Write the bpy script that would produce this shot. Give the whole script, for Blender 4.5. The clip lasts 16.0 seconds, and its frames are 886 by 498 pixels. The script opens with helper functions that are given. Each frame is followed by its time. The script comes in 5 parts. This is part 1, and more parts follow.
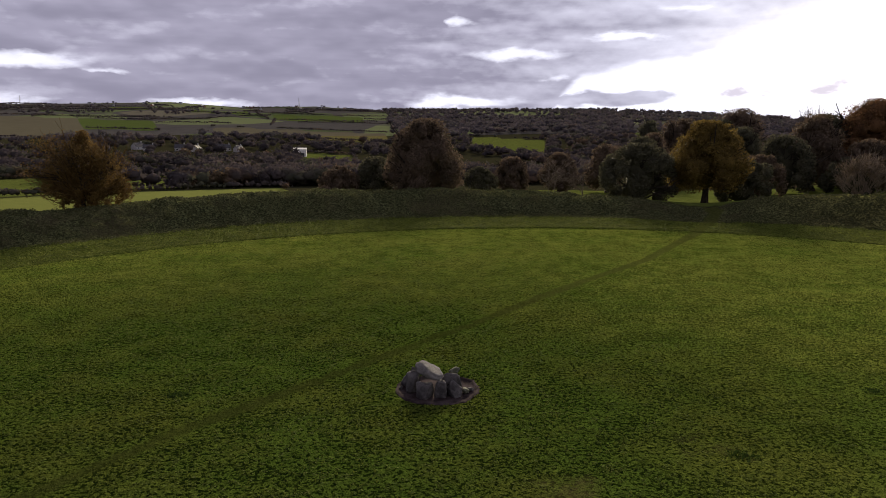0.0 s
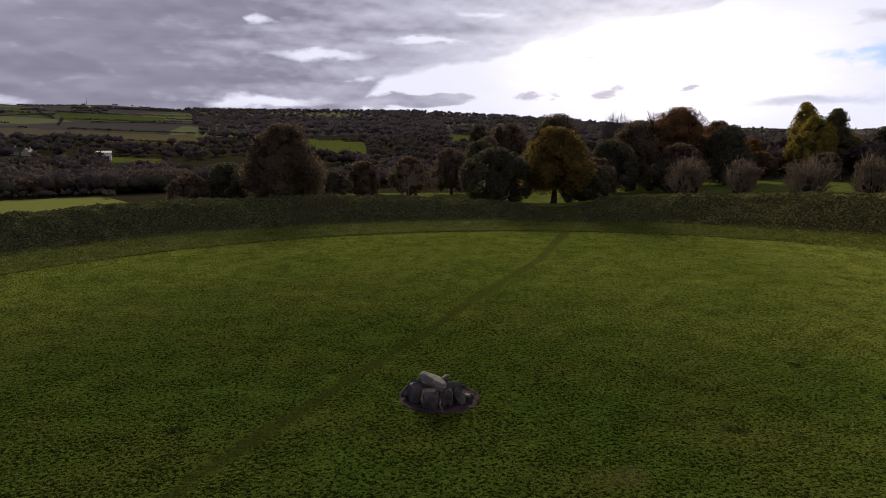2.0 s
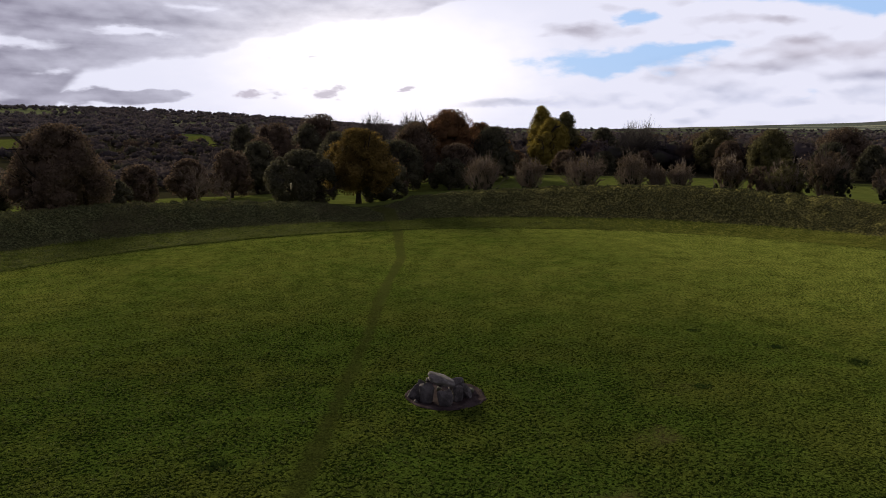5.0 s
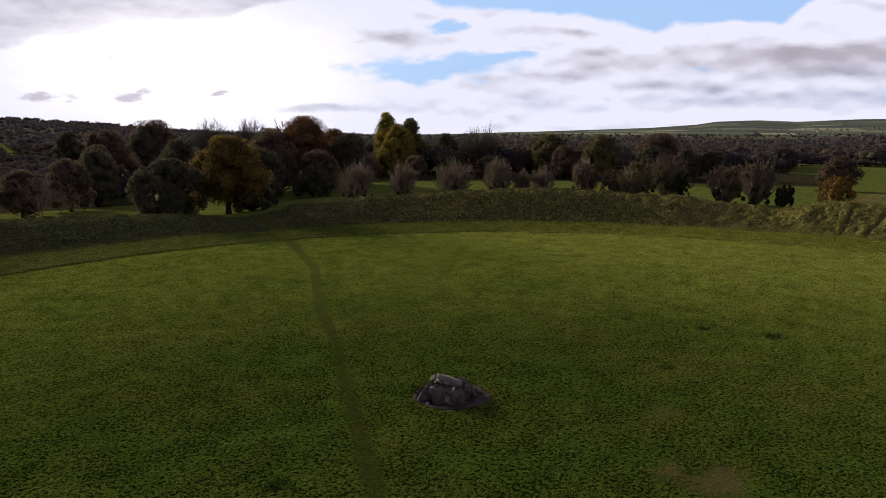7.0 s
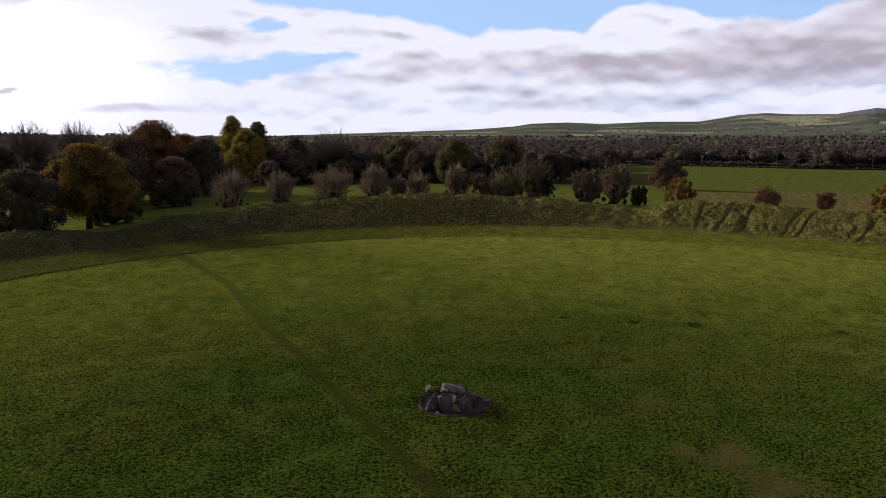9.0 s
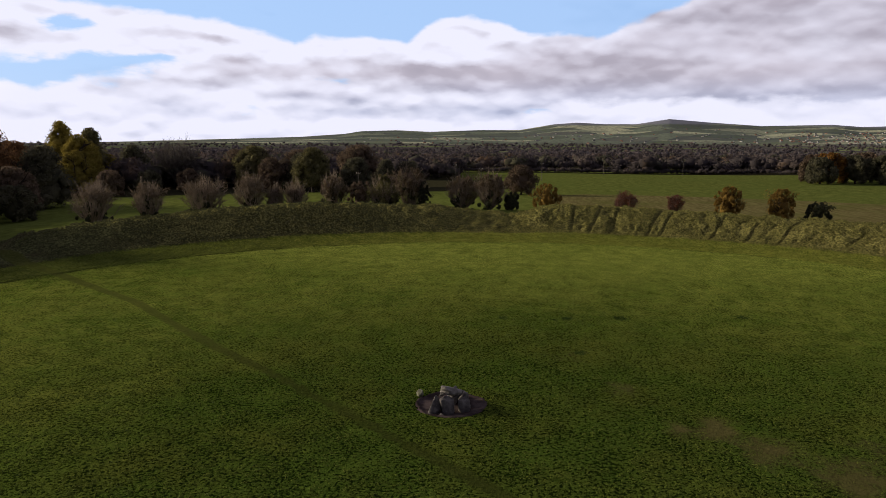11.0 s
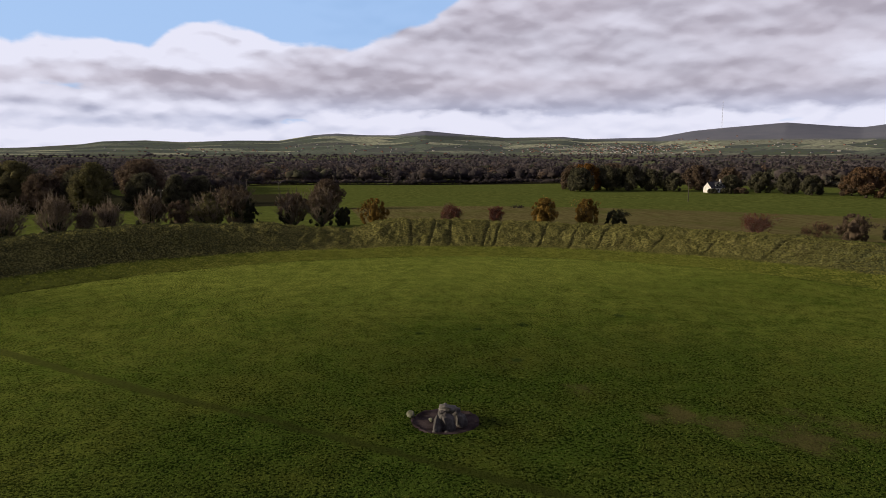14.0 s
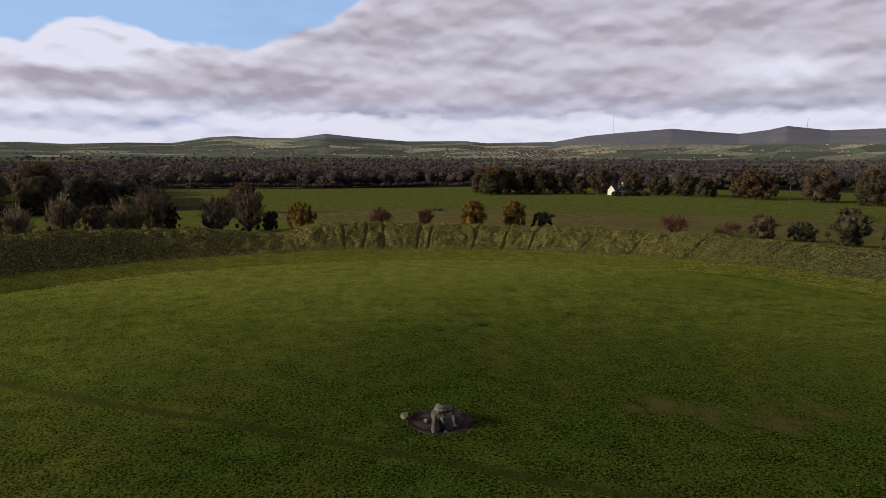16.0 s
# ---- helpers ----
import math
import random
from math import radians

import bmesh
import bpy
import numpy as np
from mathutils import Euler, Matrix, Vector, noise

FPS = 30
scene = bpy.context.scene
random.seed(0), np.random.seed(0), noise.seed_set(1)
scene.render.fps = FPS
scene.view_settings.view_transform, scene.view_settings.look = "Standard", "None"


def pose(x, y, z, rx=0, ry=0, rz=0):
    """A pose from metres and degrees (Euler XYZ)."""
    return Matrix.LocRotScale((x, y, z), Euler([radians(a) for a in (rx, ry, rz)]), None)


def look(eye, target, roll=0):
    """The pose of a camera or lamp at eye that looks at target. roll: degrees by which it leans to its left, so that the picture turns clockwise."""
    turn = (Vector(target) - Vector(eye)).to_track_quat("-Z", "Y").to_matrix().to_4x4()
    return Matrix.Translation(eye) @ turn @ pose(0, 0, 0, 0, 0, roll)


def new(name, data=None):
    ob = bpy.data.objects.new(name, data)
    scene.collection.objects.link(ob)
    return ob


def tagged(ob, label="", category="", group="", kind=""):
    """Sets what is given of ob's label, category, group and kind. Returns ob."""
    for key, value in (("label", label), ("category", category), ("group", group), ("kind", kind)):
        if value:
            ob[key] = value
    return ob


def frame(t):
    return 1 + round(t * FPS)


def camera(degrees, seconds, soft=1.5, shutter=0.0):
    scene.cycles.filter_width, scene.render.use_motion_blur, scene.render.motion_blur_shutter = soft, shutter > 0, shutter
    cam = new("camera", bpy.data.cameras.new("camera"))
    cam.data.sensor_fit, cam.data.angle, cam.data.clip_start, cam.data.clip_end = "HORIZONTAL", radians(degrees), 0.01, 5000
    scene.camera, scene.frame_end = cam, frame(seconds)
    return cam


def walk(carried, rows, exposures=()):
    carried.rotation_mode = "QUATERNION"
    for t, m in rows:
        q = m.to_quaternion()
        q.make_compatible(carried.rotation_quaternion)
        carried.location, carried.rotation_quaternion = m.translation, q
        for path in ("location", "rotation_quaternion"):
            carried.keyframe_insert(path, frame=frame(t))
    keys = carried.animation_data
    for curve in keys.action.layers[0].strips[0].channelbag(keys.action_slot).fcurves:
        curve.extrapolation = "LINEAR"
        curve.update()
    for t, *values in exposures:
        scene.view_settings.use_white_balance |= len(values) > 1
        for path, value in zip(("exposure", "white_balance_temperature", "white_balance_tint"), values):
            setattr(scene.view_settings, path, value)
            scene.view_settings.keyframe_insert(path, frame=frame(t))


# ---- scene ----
cam = camera(63.7, 16.0, soft=0.55)
PATH = [
    (0, (-0.508, 2.792, 16.103), (-0.473, 4.763, 15.766), -0.1),
    (0.5, (-3.369, 2.62, 16.339), (-3.204, 4.585, 16.004), -0.0),
    (1, (-6.346, 2.546, 16.637), (-6.048, 4.495, 16.301), -0.0),
    (1.5, (-9.24, 2.703, 16.914), (-8.814, 4.628, 16.577), -0.0),
    (2, (-12.136, 3.196, 17.124), (-11.585, 5.089, 16.789), 0.1),
    (2.5, (-14.928, 3.807, 17.509), (-14.259, 5.663, 17.178), 0.1),
    (3, (-17.654, 4.563, 17.628), (-16.872, 6.373, 17.293), 0.0),
    (3.5, (-20.429, 5.54, 17.64), (-19.534, 7.297, 17.305), 0.1),
    (4, (-23.057, 6.803, 17.571), (-22.052, 8.5, 17.238), 0.1),
    (4.2, (-24.103, 7.381, 17.579), (-23.055, 9.051, 17.243), 0.2),
    (6.3, (-34.638, 13.906, 17.539), (-33.194, 15.252, 17.218), 0.1),
    (6.5, (-35.696, 14.768, 17.553), (-34.218, 16.077, 17.232), 0.2),
    (7, (-37.728, 16.674, 17.876), (-36.173, 17.889, 17.557), 0.1),
    (7.5, (-39.658, 18.498, 18.155), (-38.032, 19.618, 17.837), 0.0),
    (8, (-41.601, 20.854, 18.606), (-39.909, 21.872, 18.288), 0.0),
    (8.5, (-43.495, 23.493, 18.879), (-41.743, 24.404, 18.561), 0.0),
    (9, (-45.238, 25.872, 19.019), (-43.437, 26.682, 18.704), 0.0),
    (9.2, (-45.79, 26.845, 19.031), (-43.971, 27.614, 18.717), 0.1),
    (11.3, (-50.674, 38.21, 19.286), (-48.717, 38.506, 18.995), 0.1),
    (11.5, (-50.968, 39.35, 19.408), (-49.005, 39.601, 19.119), 0.1),
    (12, (-51.738, 42.211, 19.626), (-49.763, 42.348, 19.34), 0.2),
    (12.5, (-52.338, 45.056, 19.838), (-50.357, 45.081, 19.559), 0.0),
    (13, (-52.533, 47.958, 20.047), (-50.554, 47.871, 19.774), 0.0),
    (13.5, (-52.571, 50.716, 20.271), (-50.598, 50.521, 20.004), -0.1),
    (14, (-52.512, 53.205, 20.491), (-50.552, 52.915, 20.226), -0.0),
    (14.5, (-52.359, 55.465, 20.534), (-50.413, 55.088, 20.27), 0.1),
    (15, (-52.072, 57.454, 20.47), (-50.141, 57.003, 20.208), 0.1),
    (15.5, (-51.823, 59.063, 20.401), (-49.907, 58.551, 20.143), 0.2),
    (16, (-51.48, 60.198, 20.38), (-49.576, 59.639, 20.125), 0.2),
]
walk(cam, [(t, look(eye, target, roll)) for t, eye, target, roll in PATH],
     exposures=[(0.0, 0.2), (0.8, -0.08), (1.6, -0.12), (3.0, -0.08), (4.0, -0.2), (7.0, -0.12), (9.0, -0.08), (12.0, -0.1), (16.0, -0.3)])

# ---------------------------------------------------------------- light and sky
SUN_AZ, SUN_EL = -6.0, 18.0          # degrees; azimuth counted to the left of +y


def toward(az, el):
    a, e = radians(az), radians(el)
    return Vector((-math.sin(a) * math.cos(e), math.cos(a) * math.cos(e), math.sin(e)))


sun = new("sun", bpy.data.lights.new("sun", "SUN"))
sun.data.energy, sun.data.angle, sun.data.color = 5.0, radians(11.0), (1.0, 0.86, 0.64)
sun.matrix_world = look((0, 0, 900), Vector((0, 0, 900)) - toward(SUN_AZ, SUN_EL))
scene.view_settings.exposure = 0.0


class Nodes:
    """Short hand for a node tree."""

    def __init__(self, tree):
        self.t = tree
        tree.nodes.clear()

    def add(self, kind, **sets):
        n = self.t.nodes.new(kind)
        for k, v in sets.items():
            if k == "op":
                n.operation = v
            elif k == "kind":
                n.noise_dimensions = v
        return n

    def put(self, socket, v):
        if isinstance(v, bpy.types.NodeSocket):
            self.t.links.new(v, socket)
        elif isinstance(v, (tuple, list)) and len(v) == 3 and socket.type == "RGBA":
            socket.default_value = (*v, 1)
        else:
            socket.default_value = v

    def m(self, op, a, b=None, c=None):
        n = self.add("ShaderNodeMath", op=op)
        for s, v in zip(n.inputs, (a, b, c)):
            if v is not None:
                self.put(s, v)
        return n.outputs[0]

    def ramp(self, v, lo, hi, a=0.0, b=1.0):
        n = self.add("ShaderNodeMapRange")
        n.interpolation_type = "SMOOTHSTEP"
        for s, x in zip(n.inputs, (v, lo, hi, a, b)):
            self.put(s, x)
        return n.outputs[0]

    def mix(self, f, a, b, blend="MIX"):
        n = self.add("ShaderNodeMix")
        n.data_type, n.blend_type = "RGBA", blend
        self.put(n.inputs[0], f), self.put(n.inputs[6], a), self.put(n.inputs[7], b)
        return n.outputs[2]

    def noise(self, vec, scale, detail=4.0, rough=0.55, warp=0.0, out=0):
        n = self.add("ShaderNodeTexNoise")
        if vec is not None:
            self.put(n.inputs["Vector"], vec)
        self.put(n.inputs["Scale"], scale), self.put(n.inputs["Detail"], detail)
        self.put(n.inputs["Roughness"], rough), self.put(n.inputs["Distortion"], warp)
        return n.outputs[out]

    def attr(self, name):
        n = self.add("ShaderNodeAttribute")
        n.attribute_name = name
        return n.outputs["Fac"]

    def position(self):
        return self.add("ShaderNodeNewGeometry").outputs["Position"]

    def island(self):
        return self.add("ShaderNodeNewGeometry").outputs["Random Per Island"]

    def stretch(self, vec, sx, sy, sz):
        n = self.add("ShaderNodeMapping")
        self.put(n.inputs[0], vec)
        n.inputs["Scale"].default_value = (sx, sy, sz)
        return n.outputs[0]


def make_sky():
    world = bpy.data.worlds.new("sky")
    scene.world = world
    world.use_nodes = True
    n = Nodes(world.node_tree)
    d = n.add("ShaderNodeTexCoord").outputs["Generated"]
    sep = n.add("ShaderNodeSeparateXYZ")
    n.put(sep.inputs[0], d)
    x, y, z = sep.outputs
    az = n.m("MULTIPLY", n.m("ARCTAN2", n.m("MULTIPLY", x, -1.0), y), 57.2958)
    el = n.m("MULTIPLY", n.m("ARCSINE", z), 57.2958)

    def blob(a, e, sa, se, w):
        u = n.m("POWER", n.m("DIVIDE", n.m("ABSOLUTE", n.m("SUBTRACT", az_bent, a)), sa), 2.0)
        v = n.m("POWER", n.m("DIVIDE", n.m("ABSOLUTE", n.m("SUBTRACT", el_bent, e)), se), 2.0)
        return n.m("MULTIPLY", n.m("EXPONENT", n.m("MULTIPLY", n.m("ADD", u, v), -1.0)), w)

    def total(rows):
        s = 0.0
        for r in rows:
            s = n.m("ADD", blob(*r), s)
        return s

    def field(up, w, h, detail, rough):
        vec = n.add("ShaderNodeCombineXYZ")
        n.put(vec.inputs[0], n.m("DIVIDE", az, w))
        n.put(vec.inputs[1], n.m("DIVIDE", n.m("ADD", el, up), h))
        return n.m("SUBTRACT", n.noise(vec.outputs[0], 1.0, detail, rough, 0.1), 0.5)

    az_bent = n.m("ADD", az, n.m("MULTIPLY", field(5.0, 3.0, 1.2, 4.0, 0.55), 5.0))
    el_bent = n.m("ADD", el, n.m("MULTIPLY", field(9.0, 3.4, 1.4, 4.0, 0.55), 1.5))

    def heap(up):
        """Rounded cumulus heads."""
        vec = n.add("ShaderNodeCombineXYZ")
        n.put(vec.inputs[0], n.m("DIVIDE", n.m("ADD", n.m("MULTIPLY", az_bent, 0.4), n.m("MULTIPLY", az, 0.6)), 5.0))
        n.put(vec.inputs[1], n.m("DIVIDE", n.m("ADD", n.m("ADD", n.m("MULTIPLY", el_bent, 0.4), n.m("MULTIPLY", el, 0.6)), up), 2.2))
        total_h = None
        for s, w in ((1.0, 0.75), (2.3, 0.26)):
            v = n.add("ShaderNodeTexVoronoi")
            v.feature = "SMOOTH_F1"
            n.put(v.inputs["Vector"], vec.outputs[0])
            v.inputs["Scale"].default_value = s
            v.inputs["Smoothness"].default_value = 0.6
            v.inputs["Detail"].default_value, v.inputs["Roughness"].default_value = 1.0, 0.45
            k = n.m("MULTIPLY", v.outputs["Distance"], -w)
            total_h = k if total_h is None else n.m("ADD", total_h, k)
        return total_h

    def profile(points):
        """A height in degrees along the azimuth."""
        node = n.add("ShaderNodeValToRGB")
        n.put(node.inputs[0], n.m("DIVIDE", n.m("ADD", az, 150.0), 200.0))
        e = node.color_ramp.elements
        for k, (a, h) in enumerate(sorted(points)):
            p = e[k] if k < 2 else e.new(1.0)
            p.position = (a + 150.0) / 200.0
            p.color = (h / 15.0, h / 15.0, h / 15.0, 1)
        return n.m("MULTIPLY", node.outputs[0], 15.0)

    mass, over = field(0.0, 10.0, 3.4, 8.0, 0.5), field(0.8, 10.0, 3.4, 8.0, 0.5)
    tower, shade = field(0.0, 4.6, 2.4, 8.0, 0.52), field(0.5, 4.6, 2.4, 8.0, 0.52)
    fine, finer = field(0.0, 3.0, 1.3, 7.0, 0.52), field(0.3, 3.0, 1.3, 7.0, 0.52)
    layer = field(0.0, 15.0, 1.6, 7.0, 0.5)
    relief, crisp = n.m("ADD", n.m("SUBTRACT", mass, over), n.m("MULTIPLY", n.m("SUBTRACT", tower, shade), 1.3)), n.m("SUBTRACT", fine, finer)
    round_side = n.m("SUBTRACT", heap(0.0), heap(0.55))
    edge = n.m("ADD", n.m("MULTIPLY", fine, 1.7), n.m("MULTIPLY", mass, 0.6))
    westward = n.ramp(az, -58.0, -38.0)
    # dark deck to the north, its ragged lower rim rising towards the sun's side
    rim = profile([(45, 0), (-9, 0), (-10.5, 2.5), (-12, 3.7), (-14, 4.1), (-18, 4.7), (-22, 5.3), (-23, 5.9), (-28.5, 7.2), (-35.5, 7.8), (-39, 9.2), (-43, 10.2), (-58, 14.5)])
    deck = n.ramp(n.m("ADD", n.m("SUBTRACT", el, rim), n.m("MULTIPLY", edge, 1.0)), -0.15, 0.7)
    deck = n.m("MAXIMUM", deck, n.ramp(n.m("ADD", blob(-14.0, 2.1, 5.5, 0.75, 1.0), n.m("MULTIPLY", fine, 0.6)), 0.35, 0.6))
    light = total([(29, 4.6, 4.0, 0.6, 1.1), (23, 4.1, 1.6, 0.25, 0.7), (-2.2, 8.0, 1.3, 0.45, 1.0), (-15.2, 6.7, 2.6, 0.45, 1.1), (-7.0, 5.5, 4.5, 0.45, 1.1), (-9.5, 3.7, 1.5, 0.3, 0.8),
                   (-2.0, 1.9, 5.0, 0.5, 1.2), (17.6, 1.9, 5.0, 0.4, 0.9), (-19.5, 8.6, 2.5, 0.4, 0.6), (30, 1.9, 3.0, 0.5, 0.8)])
    holes = n.ramp(n.m("ADD", light, n.m("ADD", n.m("MULTIPLY", layer, 0.8), n.m("MULTIPLY", fine, 0.5))), 0.2, 1.05)
    north = n.m("MULTIPLY", deck, n.m("SUBTRACT", 1.0, n.m("MULTIPLY", holes, n.ramp(light, 0.05, 0.5, 0.35, 1.0))))
    # cumulus to the east with blue above its heads
    heads = profile([(-40, 14), (-47, 11.5), (-50.7, 9.9), (-54.4, 9.2), (-59.5, 8.9), (-63, 8.6), (-65.2, 8.0), (-68, 7.1), (-69.5, 7.8), (-73.5, 7.8), (-76.7, 7.5), (-77.7, 8.4),
                     (-79.5, 9.2), (-81.5, 9.5), (-84, 8.8), (-85.8, 8.0), (-88.4, 8.2), (-91.8, 7.7), (-93.7, 8.7), (-97.5, 9.9), (-101, 12.5), (-106, 15)])
    above = n.m("ADD", n.m("SUBTRACT", el, heads), n.m("MULTIPLY", edge, 0.75))
    low = total([(-50.8, 4.9, 7.0, 1.2, 1.0), (-56.5, 5.9, 3.0, 0.6, 0.6), (-52.6, 8.1, 2.2, 0.6, 0.9), (-86.8, 2.5, 1.6, 0.35, 0.55), (-71, 4.7, 3.0, 0.5, 0.45), (-64, 2.4, 5.0, 0.4, 0.3), (-124, 2.6, 2.0, 0.3, 0.4)])
    blue = n.m("MAXIMUM", n.m("MULTIPLY", n.ramp(above, -0.05, 0.45), n.ramp(el, 11.5, 14.5, 1.0, 0.0)), n.ramp(n.m("ADD", low, n.m("MULTIPLY", fine, 1.1)), 0.32, 0.78))
    belly = n.m("MULTIPLY", n.ramp(az, -95.0, -81.0, 1.0, 0.0), n.ramp(n.m("ADD", el, n.m("MULTIPLY", edge, 1.6)), 2.5, 3.9))
    grey = n.m("ADD", total([(-88, 5.0, 8.0, 1.4, 0.85), (-80, 4.8, 5.0, 1.0, 0.5), (-81, 2.4, 7.0, 0.9, 0.55), (-75, 5.6, 5.0, 0.9, 0.6), (-66, 5.6, 5.0, 0.8, 0.6), (-47.5, 7.2, 3.0, 0.6, 0.7), (-61, 7.7, 3.5, 0.5, 0.6),
                               (-58, 2.9, 3.5, 0.5, 0.35), (-42, 1.9, 6.0, 0.5, 0.8), (-70, 2.2, 4.0, 0.6, 0.5), (-94, 4.0, 6.0, 0.5, 0.5), (-60, 4.2, 4.0, 0.8, 0.35), (-72, 3.5, 5.0, 0.6, 0.4), (-108, 4.2, 14.0, 0.8, 0.35), (-130, 4.4, 9.0, 0.8, 0.3)]),
                n.m("MULTIPLY", belly, n.m("SUBTRACT", 0.72, total([(-131, 6.3, 5.0, 1.3, 0.55), (-106, 6.2, 5.0, 1.1, 0.30), (-118, 7.6, 5.0, 1.0, 0.2)]))))
    high = n.m("ADD", n.ramp(el, 11.5, 22.0), n.ramp(n.m("ABSOLUTE", n.m("ADD", az, 52.0)), 95.0, 135.0, 0.0, 0.8))
    glow = n.m("ADD", blob(-33, 4.6, 12.5, 5.0, 1.0), blob(SUN_AZ - 14, SUN_EL + 2, 14.0, 7.0, 0.7))
    lit = n.m("ADD", 0.98, n.m("ADD", n.m("MULTIPLY", relief, 0.42), n.m("ADD", n.m("MULTIPLY", crisp, 0.3), n.m("MULTIPLY", round_side, n.ramp(westward, 0.0, 1.0, n.ramp(az, -100.0, -84.0, 0.9, 1.7), 0.3)))))
    lit = n.m("ADD", lit, n.m("MULTIPLY", n.ramp(above, -1.3, 0.0), 0.35))
    east = n.m("ADD", grey, n.m("ADD", n.m("MULTIPLY", mass, 0.75), n.m("ADD", n.m("MULTIPLY", tower, 0.55), n.m("MULTIPLY", fine, 0.25))))
    lit = n.m("SUBTRACT", lit, n.m("MULTIPLY", n.ramp(n.m("ADD", east, n.m("MULTIPLY", high, 0.8)), 0.02, 0.85), 0.85))
    lit = n.m("ADD", lit, n.m("MULTIPLY", glow, 0.9))
    lit = n.m("SUBTRACT", lit, n.m("MULTIPLY", n.m("MULTIPLY", north, n.ramp(az, -20.0, 10.0, 0.64, 1.0)), n.m("SUBTRACT", 1.05, n.m("ADD", n.m("MULTIPLY", layer, 0.9), n.m("ADD", n.m("MULTIPLY", relief, 0.2), n.m("MULTIPLY", crisp, 0.1))))))
    lit = n.m("MINIMUM", n.m("MAXIMUM", lit, 0.0), 1.0)
    thick = n.mix(n.ramp(az, -52.0, -30.0), n.mix(n.ramp(el, 2.0, 5.5), (5.1, 5.5, 7.4), (5.3, 4.9, 5.8)), (3.1, 2.95, 3.9))
    thick = n.mix(n.ramp(n.m("ADD", n.m("ADD", n.m("MULTIPLY", mass, n.ramp(westward, 0.0, 1.0, 1.0, 0.4)), n.m("MULTIPLY", layer, westward)), n.m("ADD", n.m("MULTIPLY", fine, 0.12), n.m("MULTIPLY", round_side, 0.8))), -0.35, 0.35), n.mix(1.0, thick, (0.84, 0.84, 0.86), "MULTIPLY"), n.mix(1.0, thick, (1.22, 1.22, 1.21), "MULTIPLY"))
    thick = n.mix(n.ramp(el, 11.0, 20.0, 0.0, 0.45), thick, (0.6, 0.6, 0.8))
    c = n.mix(lit, thick, n.mix(n.ramp(glow, 0.1, 0.8), (9.3, 9.3, 10.9), (12.5, 12.0, 12.8)))
    puff = n.ramp(n.m("ADD", total([(-23.2, 2.5, 1.5, 0.5, 0.75), (-28.3, 2.5, 1.7, 0.55, 0.8), (-30, 3.1, 1.2, 0.3, 0.6), (-34.8, 2.9, 0.9, 0.45, 0.8), (-28, 5.4, 1.2, 0.3, 0.6), (-24, 5.2, 1.5, 0.3, 0.4)]),
                          n.m("MULTIPLY", fine, 1.3)), 0.36, 0.66, 0.0, 0.75)
    c = n.mix(puff, c, (5.4, 4.8, 5.8))
    air = n.add("ShaderNodeTexSky")
    air.sky_type, air.sun_disc = "NISHITA", False
    air.sun_elevation, air.sun_rotation = radians(SUN_EL), radians(-SUN_AZ)
    air.air_density, air.dust_density = 1.0, 1.0
    c = n.mix(n.m("MULTIPLY", blue, 0.9), c, n.mix(0.8, air.outputs[0], (4.2, 6.9, 11.6)))
    bg = n.add("ShaderNodeBackground")
    n.put(bg.inputs[0], c)
    bg.inputs[1].default_value = 0.1
    n.put(n.add("ShaderNodeOutputWorld").inputs[0], bg.outputs[0])


make_sky()

# ---------------------------------------------------------------- materials


def material(name, build):
    mat = bpy.data.materials.new(name)
    mat.use_nodes = True
    n = Nodes(mat.node_tree)
    shader = build(n)
    n.put(n.add("ShaderNodeOutputMaterial").inputs[0], shader)
    return mat


def surface(n, colour, rough=0.85, height=None, strength=0.5, distance=0.05, metal=0.0, spec=0.3, sheen=0.0, tint=(1, 1, 1)):
    p = n.add("ShaderNodeBsdfPrincipled")
    n.put(p.inputs["Base Color"], colour), n.put(p.inputs["Roughness"], rough), n.put(p.inputs["Metallic"], metal)
    p.inputs["Specular IOR Level"].default_value = spec
    if sheen:
        p.inputs["Sheen Weight"].default_value, p.inputs["Sheen Roughness"].default_value = sheen, 0.45
        n.put(p.inputs["Sheen Tint"], tint)
    if height is not None:
        b = n.add("ShaderNodeBump")
        n.put(b.inputs["Height"], height)
        b.inputs["Strength"].default_value, b.inputs["Distance"].default_value = strength, distance
        n.put(p.inputs["Normal"], b.outputs[0])
    return p.outputs[0]


